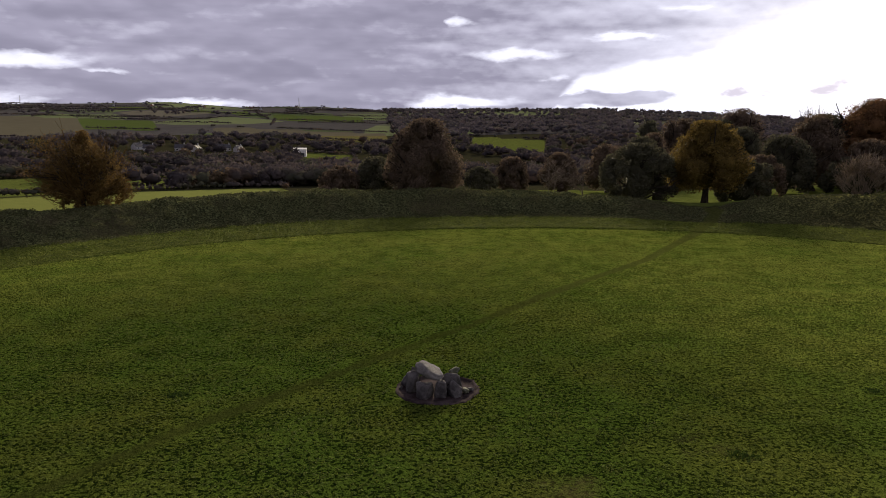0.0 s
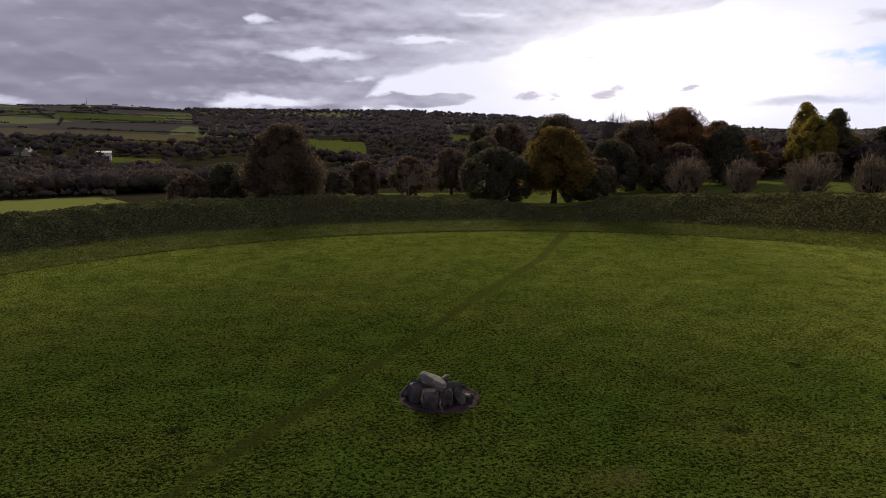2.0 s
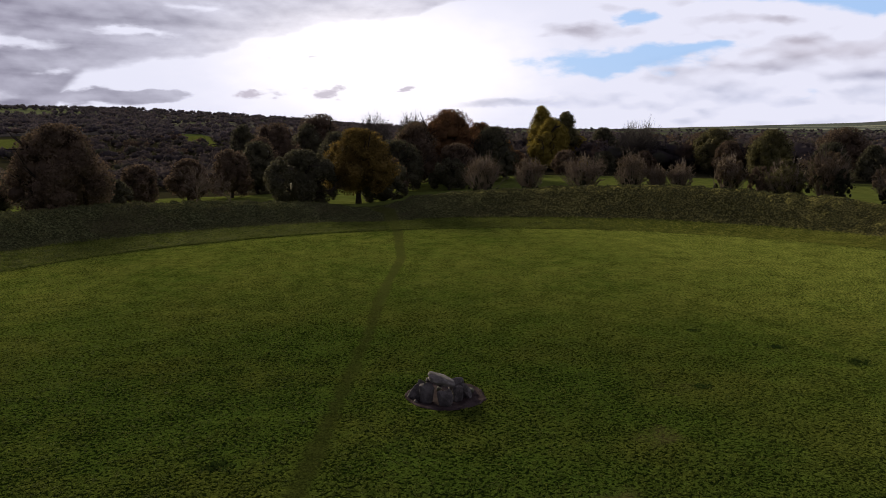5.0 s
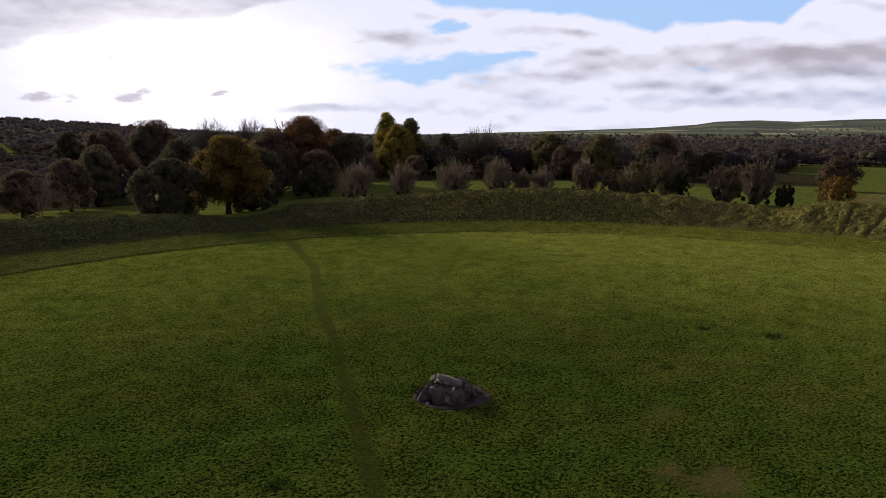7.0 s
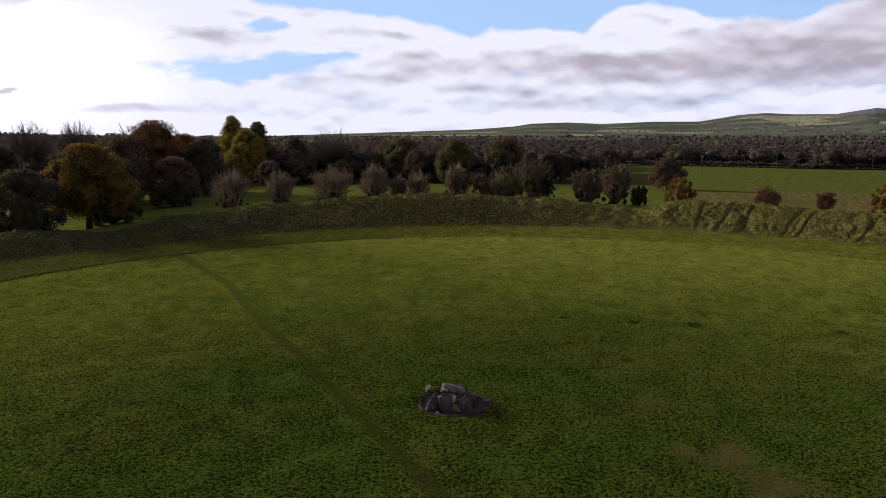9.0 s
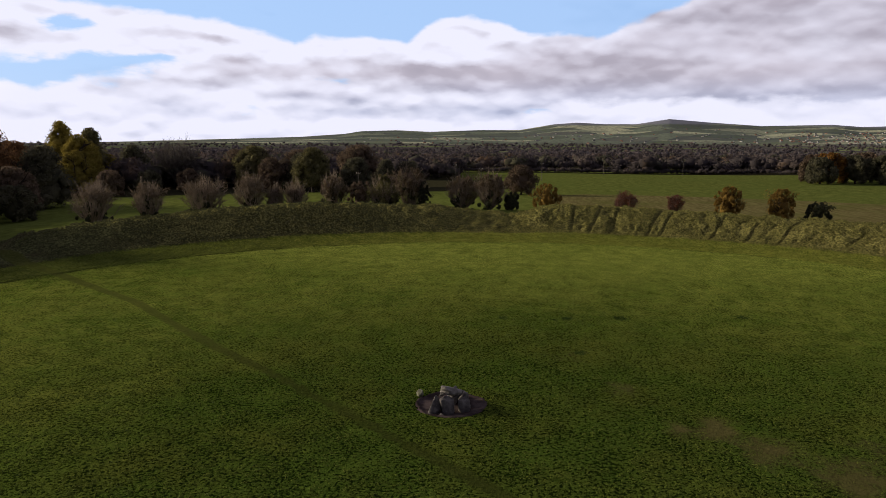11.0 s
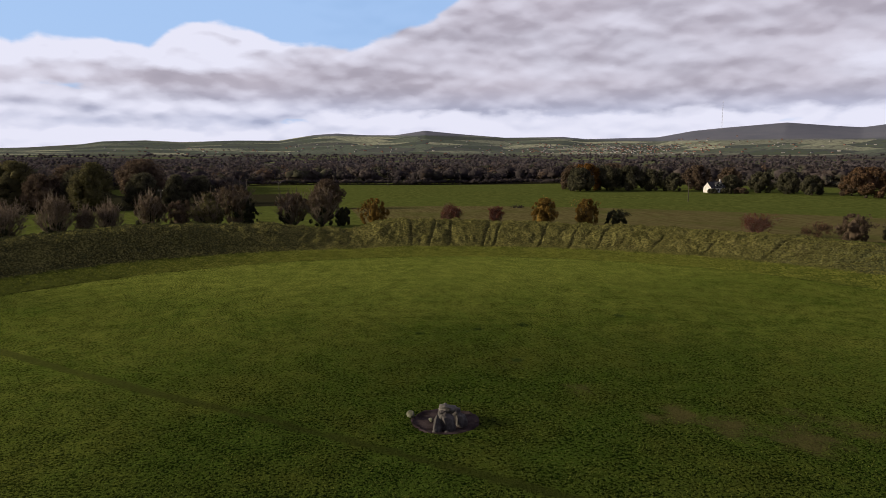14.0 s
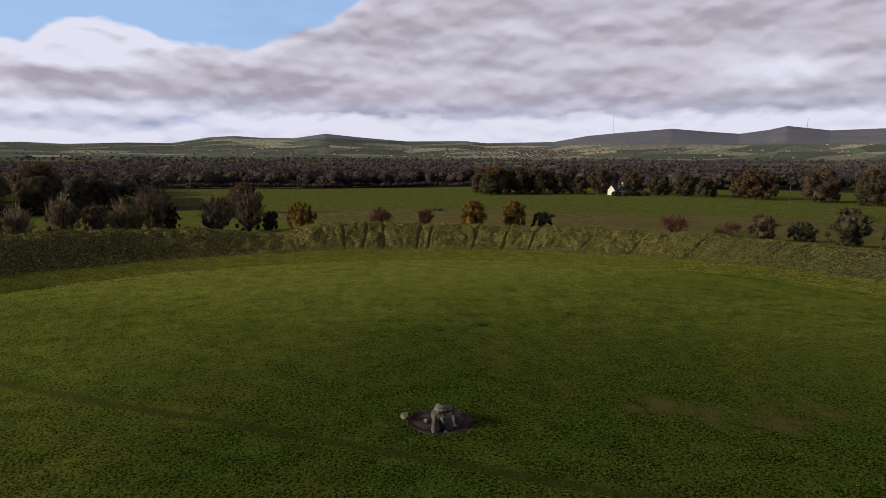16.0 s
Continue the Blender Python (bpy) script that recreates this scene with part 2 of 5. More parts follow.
def ring_ground(n):
    """Mown lawn, rough verge and bank, worn path and bare earth inside the ring."""
    pos = n.position()
    big = n.noise(pos, 0.09, 4, 0.6)
    mid = n.noise(pos, 0.7, 4, 0.6)
    tuft = n.noise(pos, 3.6, 5, 0.68)
    blade = n.noise(pos, 16.0, 3, 0.7)
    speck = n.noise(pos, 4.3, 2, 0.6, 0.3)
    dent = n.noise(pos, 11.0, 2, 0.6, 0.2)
    clump = n.noise(pos, 1.15, 5, 0.68)
    patch = n.noise(pos, 0.33, 3, 0.6)
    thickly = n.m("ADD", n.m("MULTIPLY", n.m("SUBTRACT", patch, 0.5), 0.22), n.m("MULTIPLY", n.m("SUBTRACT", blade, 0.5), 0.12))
    # Flecks: shade in the gaps between tufts, put into the colour as near-black spots.
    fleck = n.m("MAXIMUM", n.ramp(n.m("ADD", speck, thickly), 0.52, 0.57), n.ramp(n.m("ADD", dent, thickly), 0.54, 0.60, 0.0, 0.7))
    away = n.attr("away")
    lawn = n.mix(n.ramp(tuft, 0.34, 0.66), (0.037, 0.063, 0.008), (0.062, 0.097, 0.012))
    lawn = n.mix(n.ramp(big, 0.40, 0.64), lawn, n.mix(n.ramp(tuft, 0.34, 0.66), (0.050, 0.062, 0.009), (0.078, 0.097, 0.014)))
    lawn = n.mix(n.ramp(mid, 0.46, 0.74, 0.0, 0.5), lawn, (0.028, 0.054, 0.007))
    # Brighter towards far and east: cloud shade and sunlight painted into the lawn's colour.
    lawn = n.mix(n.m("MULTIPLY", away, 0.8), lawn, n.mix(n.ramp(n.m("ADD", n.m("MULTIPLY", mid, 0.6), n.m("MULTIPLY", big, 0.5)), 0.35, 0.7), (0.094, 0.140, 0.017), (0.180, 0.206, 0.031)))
    lawn = n.mix(n.m("MULTIPLY", n.attr("sunlit_east"), 0.6), lawn, n.mix(n.ramp(tuft, 0.34, 0.66), (0.150, 0.205, 0.027), (0.330, 0.360, 0.060)))
    lawn = n.mix(n.ramp(clump, 0.50, 0.66, 0.0, 0.5), lawn, n.mix(1.0, lawn, (0.42, 0.45, 0.42), "MULTIPLY"))
    lawn = n.mix(n.ramp(clump, 0.46, 0.34, 0.0, 0.4), lawn, n.mix(1.0, lawn, (1.45, 1.40, 1.5), "MULTIPLY"))
    lawn = n.mix(1.0, lawn, (1.30, 1.28, 1.50), "MULTIPLY")
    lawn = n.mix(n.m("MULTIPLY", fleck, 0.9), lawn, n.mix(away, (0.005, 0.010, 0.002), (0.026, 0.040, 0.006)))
    verge = n.mix(n.ramp(tuft, 0.42, 0.60), (0.050, 0.070, 0.014), (0.142, 0.172, 0.031))
    # Verge brightened on the sun's side, in its colour.
    verge = n.mix(n.m("MULTIPLY", n.attr("sunlit_east"), 0.85), verge, n.mix(n.ramp(tuft, 0.42, 0.60), (0.090, 0.115, 0.020), (0.290, 0.310, 0.055)))
    streak = n.noise(pos, 2.8, 5, 0.7, 0.3)
    bank = n.mix(n.ramp(streak, 0.43, 0.60), (0.040, 0.046, 0.021), (0.150, 0.160, 0.068))
    bank = n.mix(n.ramp(n.noise(pos, 0.12, 3, 0.6), 0.46, 0.66, 0.0, 0.55), bank, (0.080, 0.066, 0.038))
    # Bank: north left dark for shade, east brightened for sunlight, in the colour itself.
    bank = n.mix(n.m("MULTIPLY", n.attr("sunlit_east"), 0.85), bank, n.mix(n.ramp(streak, 0.43, 0.60), (0.092, 0.088, 0.028), (0.290, 0.265, 0.085)))
    ragged = n.m("MULTIPLY", n.m("SUBTRACT", mid, 0.5), 0.8)
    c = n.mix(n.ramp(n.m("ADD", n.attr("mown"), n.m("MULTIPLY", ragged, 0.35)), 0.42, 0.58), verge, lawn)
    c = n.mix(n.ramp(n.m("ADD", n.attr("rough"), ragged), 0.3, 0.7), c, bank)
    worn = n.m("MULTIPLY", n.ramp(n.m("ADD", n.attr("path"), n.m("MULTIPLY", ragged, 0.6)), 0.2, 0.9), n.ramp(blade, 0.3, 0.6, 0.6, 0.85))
    # Path follows the same painted brightening with distance.
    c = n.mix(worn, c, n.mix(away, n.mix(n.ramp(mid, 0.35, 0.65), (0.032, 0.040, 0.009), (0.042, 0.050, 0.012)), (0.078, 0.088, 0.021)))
    earth = n.ramp(n.m("ADD", n.attr("bare"), n.m("MULTIPLY", ragged, 1.3)), 0.15, 0.75, 0.0, 0.85)
    c = n.mix(earth, c, n.mix(tuft, (0.075, 0.068, 0.022), (0.125, 0.108, 0.042)))
    # Painted shade of the mown edge's lip; the grooves are darkened too.
    c = n.mix(n.ramp(n.attr("dark_line"), 0.3, 0.8), c, (0.030, 0.020, 0.012))
    h = n.m("SUBTRACT", n.m("ADD", n.m("MULTIPLY", tuft, 0.6), n.m("MULTIPLY", blade, 0.35)), n.m("MULTIPLY", fleck, 0.45))
    return surface(n, c, 1.0, h, 1.0, 0.2, 0.0, 0.0)


def meadow_ground(n):
    """Fields round the ring: pasture, stubble, pale grazed grass."""
    pos = n.position()
    big, mid = n.noise(pos, 0.03, 4, 0.6), n.noise(pos, 0.4, 5, 0.65)
    green = n.mix(n.ramp(mid, 0.35, 0.68), (0.066, 0.082, 0.018), (0.125, 0.146, 0.036))
    green = n.mix(n.ramp(big, 0.4, 0.65, 0.0, 0.6), green, (0.088, 0.112, 0.026))
    rows = n.noise(n.stretch(pos, 0.10, 0.9, 1), 1.0, 4, 0.6)
    stubble = n.mix(n.ramp(rows, 0.35, 0.65), (0.095, 0.081, 0.032), (0.149, 0.132, 0.054))
    stubble = n.mix(n.ramp(big, 0.45, 0.7, 0.0, 0.7), stubble, (0.084, 0.095, 0.024))
    pale = n.mix(mid, (0.121, 0.142, 0.035), (0.196, 0.209, 0.061))
    ragged = n.m("MULTIPLY", n.m("SUBTRACT", mid, 0.5), 0.5)
    scrub = n.mix(mid, (0.018, 0.020, 0.010), (0.048, 0.044, 0.024))
    c = n.mix(n.ramp(n.m("ADD", n.attr("pasture"), ragged), 0.35, 0.65), scrub, green)
    c = n.mix(n.ramp(n.m("ADD", n.attr("stubble"), ragged), 0.3, 0.7), c, stubble)
    c = n.mix(n.ramp(n.m("ADD", n.attr("pale"), ragged), 0.35, 0.65), c, pale)
    return surface(n, c, 1.0, mid, 0.6, 0.3, 0.0, 0.0)


def far_ground(n):
    """Distant farmland: a patchwork of fields with hedge lines, moor on the heights coloured blue-grey for haze."""
    pos = n.position()
    flat = n.stretch(pos, 1.0, 0.55, 0.0)
    warp = n.add("ShaderNodeVectorMath")
    warp.operation = "ADD"
    n.put(warp.inputs[0], flat)
    w2 = n.add("ShaderNodeVectorMath")
    w2.operation = "SCALE"
    n.put(w2.inputs[0], n.noise(flat, 0.004, 3, 0.5, 0.0, 1))
    n.put(w2.inputs["Scale"], 90.0)
    n.put(warp.inputs[1], w2.outputs[0])
    cell = n.add("ShaderNodeTexVoronoi")
    edge = n.add("ShaderNodeTexVoronoi")
    edge.feature = "DISTANCE_TO_EDGE"
    for v in (cell, edge):
        n.put(v.inputs["Vector"], warp.outputs[0])
        v.inputs["Scale"].default_value = 0.0062
    sep = n.add("ShaderNodeSeparateXYZ")
    n.put(sep.inputs[0], cell.outputs["Color"])
    pick, tone, kind = sep.outputs
    mid = n.noise(pos, 0.05, 5, 0.65)
    green = n.mix(tone, (0.070, 0.092, 0.044), (0.165, 0.190, 0.092))
    tan = n.mix(tone, (0.095, 0.088, 0.066), (0.170, 0.158, 0.120))
    wood = n.mix(mid, (0.048, 0.048, 0.048), (0.100, 0.092, 0.088))
    c = n.mix(n.ramp(pick, 0.74, 0.79), green, tan)
    c = n.mix(n.ramp(kind, 0.46, 0.50), c, wood)
    c = n.mix(n.ramp(n.m("ADD", edge.outputs[0], n.m("MULTIPLY", n.m("SUBTRACT", mid, 0.5), 0.06)), 0.030, 0.055), wood, c)
    c = n.mix(n.ramp(n.noise(pos, 0.006, 4, 0.6), 0.50, 0.62, 0.0, 0.7), c, wood)
    c = n.mix(n.ramp(n.attr("pasture"), 0.4, 0.6), c, n.mix(mid, (0.060, 0.085, 0.022), (0.085, 0.110, 0.034)))
    c = n.mix(n.ramp(n.attr("stubble"), 0.4, 0.6), c, n.mix(mid, (0.095, 0.086, 0.056), (0.125, 0.114, 0.080)))
    # Paler grey-green on the eastern hills: distance haze mixed into the field colours.
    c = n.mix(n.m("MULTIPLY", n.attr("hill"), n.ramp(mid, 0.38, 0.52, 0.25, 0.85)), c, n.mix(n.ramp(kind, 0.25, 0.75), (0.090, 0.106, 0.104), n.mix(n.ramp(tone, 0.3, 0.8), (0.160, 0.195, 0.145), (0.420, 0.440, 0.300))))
    # Blue-grey of far-off air, painted on the high ground.
    moor_haze = n.mix(n.noise(pos, 0.004, 5, 0.6), (0.110, 0.122, 0.160), (0.205, 0.208, 0.240))
    c = n.mix(n.ramp(n.m("ADD", n.attr("moor_haze"), n.m("MULTIPLY", n.m("SUBTRACT", mid, 0.5), 0.5)), 0.3, 0.75), c, moor_haze)
    return surface(n, c, 1.0, mid, 0.5, 3.0, 0.0, 0.0)


def leafy(dark, light, glow=0.25):
    def build(n):
        pos = n.position()
        f = n.m("ADD", n.m("MULTIPLY", n.island(), 0.55), n.m("MULTIPLY", n.ramp(n.noise(pos, 0.35, 4, 0.6), 0.32, 0.68), 0.55))
        c = n.mix(f, dark, light)
        a = surface(n, c, 0.8, None, spec=0.05)
        t = n.add("ShaderNodeBsdfTranslucent")
        n.put(t.inputs[0], c)
        m = n.add("ShaderNodeMixShader")
        m.inputs[0].default_value = glow
        n.put(m.inputs[1], a), n.put(m.inputs[2], t.outputs[0])
        return m.outputs[0]
    return build


def wood_of(n, pale):
    """Mixed autumn woodland: colour changes from tree to tree. pale: how much mauve-grey distance haze is mixed into
    the colour.
    """
    pos = n.position()
    tree = n.noise(pos, 0.03, 3, 0.6)
    c = n.mix(n.ramp(tree, 0.38, 0.60), (0.066, 0.057, 0.060), (0.128, 0.104, 0.098))
    c = n.mix(n.ramp(n.noise(n.stretch(pos, 1.3, 0.8, 1), 0.04, 3, 0.6), 0.52, 0.64, 0.0, 0.8), c, (0.098, 0.106, 0.058))
    c = n.mix(n.ramp(n.noise(n.stretch(pos, 0.9, 1.2, 1), 0.035, 3, 0.6), 0.57, 0.67, 0.0, 0.7), c, (0.200, 0.128, 0.070))
    c = n.mix(n.m("MULTIPLY", n.island(), 0.45), c, (0.045, 0.040, 0.042))
    c = n.mix(n.ramp(n.noise(pos, 0.5, 4, 0.65), 0.4, 0.65, 0.0, 0.35), c, (0.045, 0.042, 0.044))
    # Mauve-grey wash in place of haze over the far woods.
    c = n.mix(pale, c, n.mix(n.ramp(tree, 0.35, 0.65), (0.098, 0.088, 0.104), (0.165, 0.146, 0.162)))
    t = n.add("ShaderNodeBsdfTranslucent")
    n.put(t.inputs[0], c)
    m = n.add("ShaderNodeMixShader")
    m.inputs[0].default_value = 0.3
    n.put(m.inputs[1], surface(n, c, 0.95, None, spec=0.0)), n.put(m.inputs[2], t.outputs[0])
    return m.outputs[0]


def wood_near(n):
    return wood_of(n, 0.0)


# Woodland colour with painted haze, for the distant belts.
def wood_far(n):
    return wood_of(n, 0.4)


def bark_of(a, b):
    def build(n):
        pos = n.position()
        g = n.noise(n.stretch(pos, 3, 3, 0.6), 2.0, 5, 0.65)
        return surface(n, n.mix(n.ramp(g, 0.35, 0.65), a, b), 0.9, g, 0.7, 0.05, 0, 0.15)
    return build


def stone(n):
    pos = n.add("ShaderNodeTexCoord").outputs["Object"]
    g, l, s = n.noise(pos, 1.6, 6, 0.65), n.noise(pos, 7.0, 5, 0.7), n.noise(pos, 30.0, 3, 0.7)
    c = n.mix(n.ramp(g, 0.35, 0.65), (0.050, 0.045, 0.043), (0.130, 0.119, 0.112))
    c = n.mix(n.ramp(l, 0.56, 0.70, 0.0, 0.55), c, (0.144, 0.138, 0.120))
    c = n.mix(n.ramp(l, 0.30, 0.42, 0.6, 0.0), c, (0.018, 0.033, 0.033))
    h = n.m("ADD", n.m("MULTIPLY", l, 0.7), n.m("MULTIPLY", s, 0.3))
    return surface(n, c, 0.85, h, 0.9, 0.08, 0, 0.25)


def cap_stone(n):
    pos = n.add("ShaderNodeTexCoord").outputs["Object"]
    g, l, s = n.noise(pos, 1.3, 6, 0.65), n.noise(pos, 6.0, 5, 0.7), n.noise(pos, 26.0, 3, 0.7)
    c = n.mix(n.ramp(g, 0.35, 0.65), (0.105, 0.096, 0.086), (0.215, 0.200, 0.182))
    c = n.mix(n.ramp(l, 0.55, 0.68, 0.0, 0.5), c, (0.250, 0.245, 0.215))
    c = n.mix(n.ramp(l, 0.30, 0.42, 0.55, 0.0), c, (0.050, 0.048, 0.044))
    return surface(n, c, 0.85, n.m("ADD", n.m("MULTIPLY", l, 0.7), n.m("MULTIPLY", s, 0.3)), 0.9, 0.08, 0, 0.25)


def lichen_stone(n):
    pos = n.add("ShaderNodeTexCoord").outputs["Object"]
    g, l = n.noise(pos, 3.0, 6, 0.65), n.noise(pos, 11.0, 5, 0.7)
    c = n.mix(n.ramp(g, 0.4, 0.6), (0.102, 0.102, 0.066), (0.198, 0.204, 0.150))
    return surface(n, n.mix(n.ramp(l, 0.5, 0.7, 0, 0.5), c, (0.060, 0.066, 0.036)), 0.9, l, 0.8, 0.05, 0, 0.2)


def gravel(n):
    pos = n.position()
    a, b, k = n.noise(pos, 0.9, 4, 0.6), n.noise(pos, 22.0, 3, 0.7), n.noise(pos, 5.0, 4, 0.6)
    c = n.mix(n.ramp(a, 0.38, 0.62), (0.028, 0.020, 0.021), (0.082, 0.062, 0.062))
    c = n.mix(n.ramp(b, 0.35, 0.65, 0.5, 0.0), c, (0.038, 0.030, 0.026))
    c = n.mix(n.ramp(k, 0.58, 0.72, 0.0, 0.5), c, (0.045, 0.046, 0.019))
    return surface(n, c, 1.0, b, 0.8, 0.03, 0, 0.02)


def plain(a, b, scale=2.0, rough=0.7, metal=0.0):
    def build(n):
        pos = n.add("ShaderNodeTexCoord").outputs["Object"]
        g = n.noise(pos, scale, 5, 0.65)
        return surface(n, n.mix(n.ramp(g, 0.3, 0.7), a, b), rough, g, 0.3, 0.02, metal, 0.3)
    return build


def glass(n):
    p = n.add("ShaderNodeBsdfPrincipled")
    p.inputs["Base Color"].default_value = (0.02, 0.025, 0.03, 1)
    p.inputs["Roughness"].default_value = 0.08
    return p.outputs[0]


MAT = {
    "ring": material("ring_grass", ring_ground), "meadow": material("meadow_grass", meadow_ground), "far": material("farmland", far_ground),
    "woods": material("woodland", wood_near), "hazed_woods": material("hazed_woodland", wood_far), "stone": material("weathered_stone", stone), "cap": material("pale_weathered_stone", cap_stone), "lichen": material("lichened_stone", lichen_stone),
    "gravel": material("trodden_gravel", gravel),
    "bark": material("dark_bark", bark_of((0.020, 0.016, 0.012), (0.060, 0.048, 0.036))),
    "twig": material("grey_twigs", bark_of((0.120, 0.094, 0.070), (0.270, 0.215, 0.160))),
    "oak": material("yellow_brown_leaves", leafy((0.06, 0.046, 0.016), (0.25, 0.172, 0.048), 0.4)),
    "dark": material("dark_green_leaves", leafy((0.037, 0.037, 0.025), (0.135, 0.128, 0.078), 0.36)),
    "olive": material("olive_leaves", leafy((0.045, 0.045, 0.024), (0.19, 0.172, 0.076), 0.35)),
    "russet": material("russet_leaves", leafy((0.058, 0.039, 0.026), (0.2, 0.124, 0.07), 0.38)),
    "larch": material("orange_brown_needles", leafy((0.05, 0.034, 0.014), (0.21, 0.134, 0.044), 0.4)),
    "rust": material("rust_brown_leaves", leafy((0.07, 0.04, 0.022), (0.25, 0.136, 0.062), 0.4)),
    "dusk": material("brown_green_leaves", leafy((0.056, 0.043, 0.032), (0.19, 0.138, 0.094), 0.36)),
    "gold": material("golden_leaves", leafy((0.105, 0.084, 0.016), (0.36, 0.29, 0.06), 0.35)),
    "orange": material("orange_leaves", leafy((0.069, 0.035, 0.010), (0.258, 0.129, 0.030), 0.3)),
    "ivy": material("ivy_leaves", leafy((0.018, 0.02, 0.013), (0.064, 0.068, 0.038), 0.2)),
    "thorn": material("pale_brown_leaves", leafy((0.062, 0.047, 0.031), (0.205, 0.156, 0.102), 0.35)),
    "amber": material("amber_leaves", leafy((0.080, 0.048, 0.013), (0.290, 0.185, 0.045), 0.3)),
    "grey_bark": material("grey_bark", bark_of((0.060, 0.052, 0.045), (0.130, 0.115, 0.098))),
    "red_twig": material("reddish_twigs", bark_of((0.110, 0.060, 0.048), (0.230, 0.130, 0.100))),
    "red": material("red_twig_leaves", leafy((0.067, 0.025, 0.018), (0.190, 0.073, 0.045), 0.25)),
    # Tussock and verge blades: sunlit and shaded colour copies of the same grass.
    "grass": material("sun_side_grass", leafy((0.085, 0.086, 0.026), (0.27, 0.258, 0.078), 0.25)),
    "shade_side": material("shade_side_grass", leafy((0.041, 0.045, 0.02), (0.136, 0.14, 0.058), 0.2)),
    "sun_side_verge": material("sunlit_verge_blades", leafy((0.112, 0.136, 0.024), (0.345, 0.36, 0.066), 0.35)),
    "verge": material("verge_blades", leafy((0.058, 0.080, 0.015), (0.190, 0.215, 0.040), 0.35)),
    "nettle": material("nettle_leaves", leafy((0.018, 0.036, 0.008), (0.055, 0.090, 0.018), 0.3)),
    "turf": material("turf_blades", leafy((0.056, 0.086, 0.013), (0.140, 0.170, 0.028), 0.5)),
    "white": material("white_render", plain((0.62, 0.61, 0.58), (0.80, 0.79, 0.76), 1.0)),
    "harl": material("pale_render", plain((0.30, 0.29, 0.27), (0.45, 0.44, 0.42), 1.0)),
    "slate": material("slate_roof", plain((0.035, 0.035, 0.040), (0.075, 0.072, 0.078), 3.0)),
    "brick": material("red_brick", plain((0.20, 0.10, 0.07), (0.30, 0.16, 0.11), 3.0)),
    "glass": material("window_glass", glass), "timber": material("tarred_timber", plain((0.05, 0.04, 0.03), (0.13, 0.11, 0.09), 4.0)),
    "steel": material("galvanised_steel", plain((0.30, 0.30, 0.31), (0.42, 0.42, 0.43), 3.0, 0.5, 0.8)),
    "ceramic": material("white_insulator", plain((0.55, 0.55, 0.53), (0.7, 0.7, 0.68), 4.0, 0.3)),
}

# ---------------------------------------------------------------- mesh helpers
RNG = np.random.default_rng(7)


def np_mesh(name, verts, faces, mat=None, smooth=False):
    """A mesh from an array of corners and one of faces with equally many corners."""
    verts, faces = np.asarray(verts, float), np.asarray(faces, int)
    me = bpy.data.meshes.new(name)
    k = faces.shape[1]
    me.vertices.add(len(verts)), me.loops.add(faces.size), me.polygons.add(len(faces))
    me.vertices.foreach_set("co", verts.ravel())
    me.loops.foreach_set("vertex_index", faces.ravel())
    me.polygons.foreach_set("loop_start", np.arange(0, faces.size, k))
    me.polygons.foreach_set("use_smooth", np.full(len(faces), smooth))
    me.update(calc_edges=True)
    if mat:
        me.materials.append(mat)
    return me


def part(name, me, parent, label=""):
    ob = new(name, me)
    ob.parent = parent
    return tagged(ob, label) if label else ob


def thing(name, label, category, m, group="", kind=""):
    ob = new(name)
    ob.matrix_world = m
    return tagged(ob, label, category, group, kind)


def bm_mesh(name, bm, mat, smooth=False):
    me = bpy.data.meshes.new(name)
    bm.to_mesh(me)
    bm.free()
    for p in me.polygons:
        p.use_smooth = smooth
    me.materials.append(mat)
    return me


def box(name, size, mat, at=(0, 0, 0), bevel=0.0):
    bm = bmesh.new()
    bmesh.ops.create_cube(bm, size=1.0, matrix=Matrix.Translation(at) @ Matrix.Diagonal((*size, 1)))
    if bevel:
        bmesh.ops.bevel(bm, geom=list(bm.edges), offset=bevel, segments=2, affect="EDGES", profile=0.5)
    return bm_mesh(name, bm, mat)


def value_noise(x, y, seed=0):
    """Smooth lattice noise, 0 to 1."""
    xi, yi = np.floor(x).astype(np.int64), np.floor(y).astype(np.int64)
    fx, fy = x - xi, y - yi
    fx, fy = fx * fx * (3 - 2 * fx), fy * fy * (3 - 2 * fy)

    def h(a, b):
        k = (a * 374761393 + b * 668265263 + seed * 974634777) & 0xFFFFFFFF
        k = ((k ^ (k >> 13)) * 1274126177) & 0xFFFFFFFF
        return ((k ^ (k >> 16)) & 0xFFFF) / 65535.0

    return (h(xi, yi) * (1 - fx) + h(xi + 1, yi) * fx) * (1 - fy) + (h(xi, yi + 1) * (1 - fx) + h(xi + 1, yi + 1) * fx) * fy


def fbm(x, y, octaves=4, seed=0):
    s, a = 0, 0.5
    for o in range(octaves):
        s = s + a * (value_noise(x * 2 ** o, y * 2 ** o, seed + o) - 0.5)
        a *= 0.5
    return s


def smooth(v, lo, hi):
    t = np.clip((v - lo) / (hi - lo), 0, 1)
    return t * t * (3 - 2 * t)


# ---------------------------------------------------------------- the lie of the land
CX, CY = 12.7, 41.5                    # middle of the ring
HOLLOW = (-0.1, 45.3)                  # middle of the trodden hollow round the tomb
LAWN_R, TOE_R, CREST_R, BACK_R = 75.0, 86.5, 96.5, 100.0
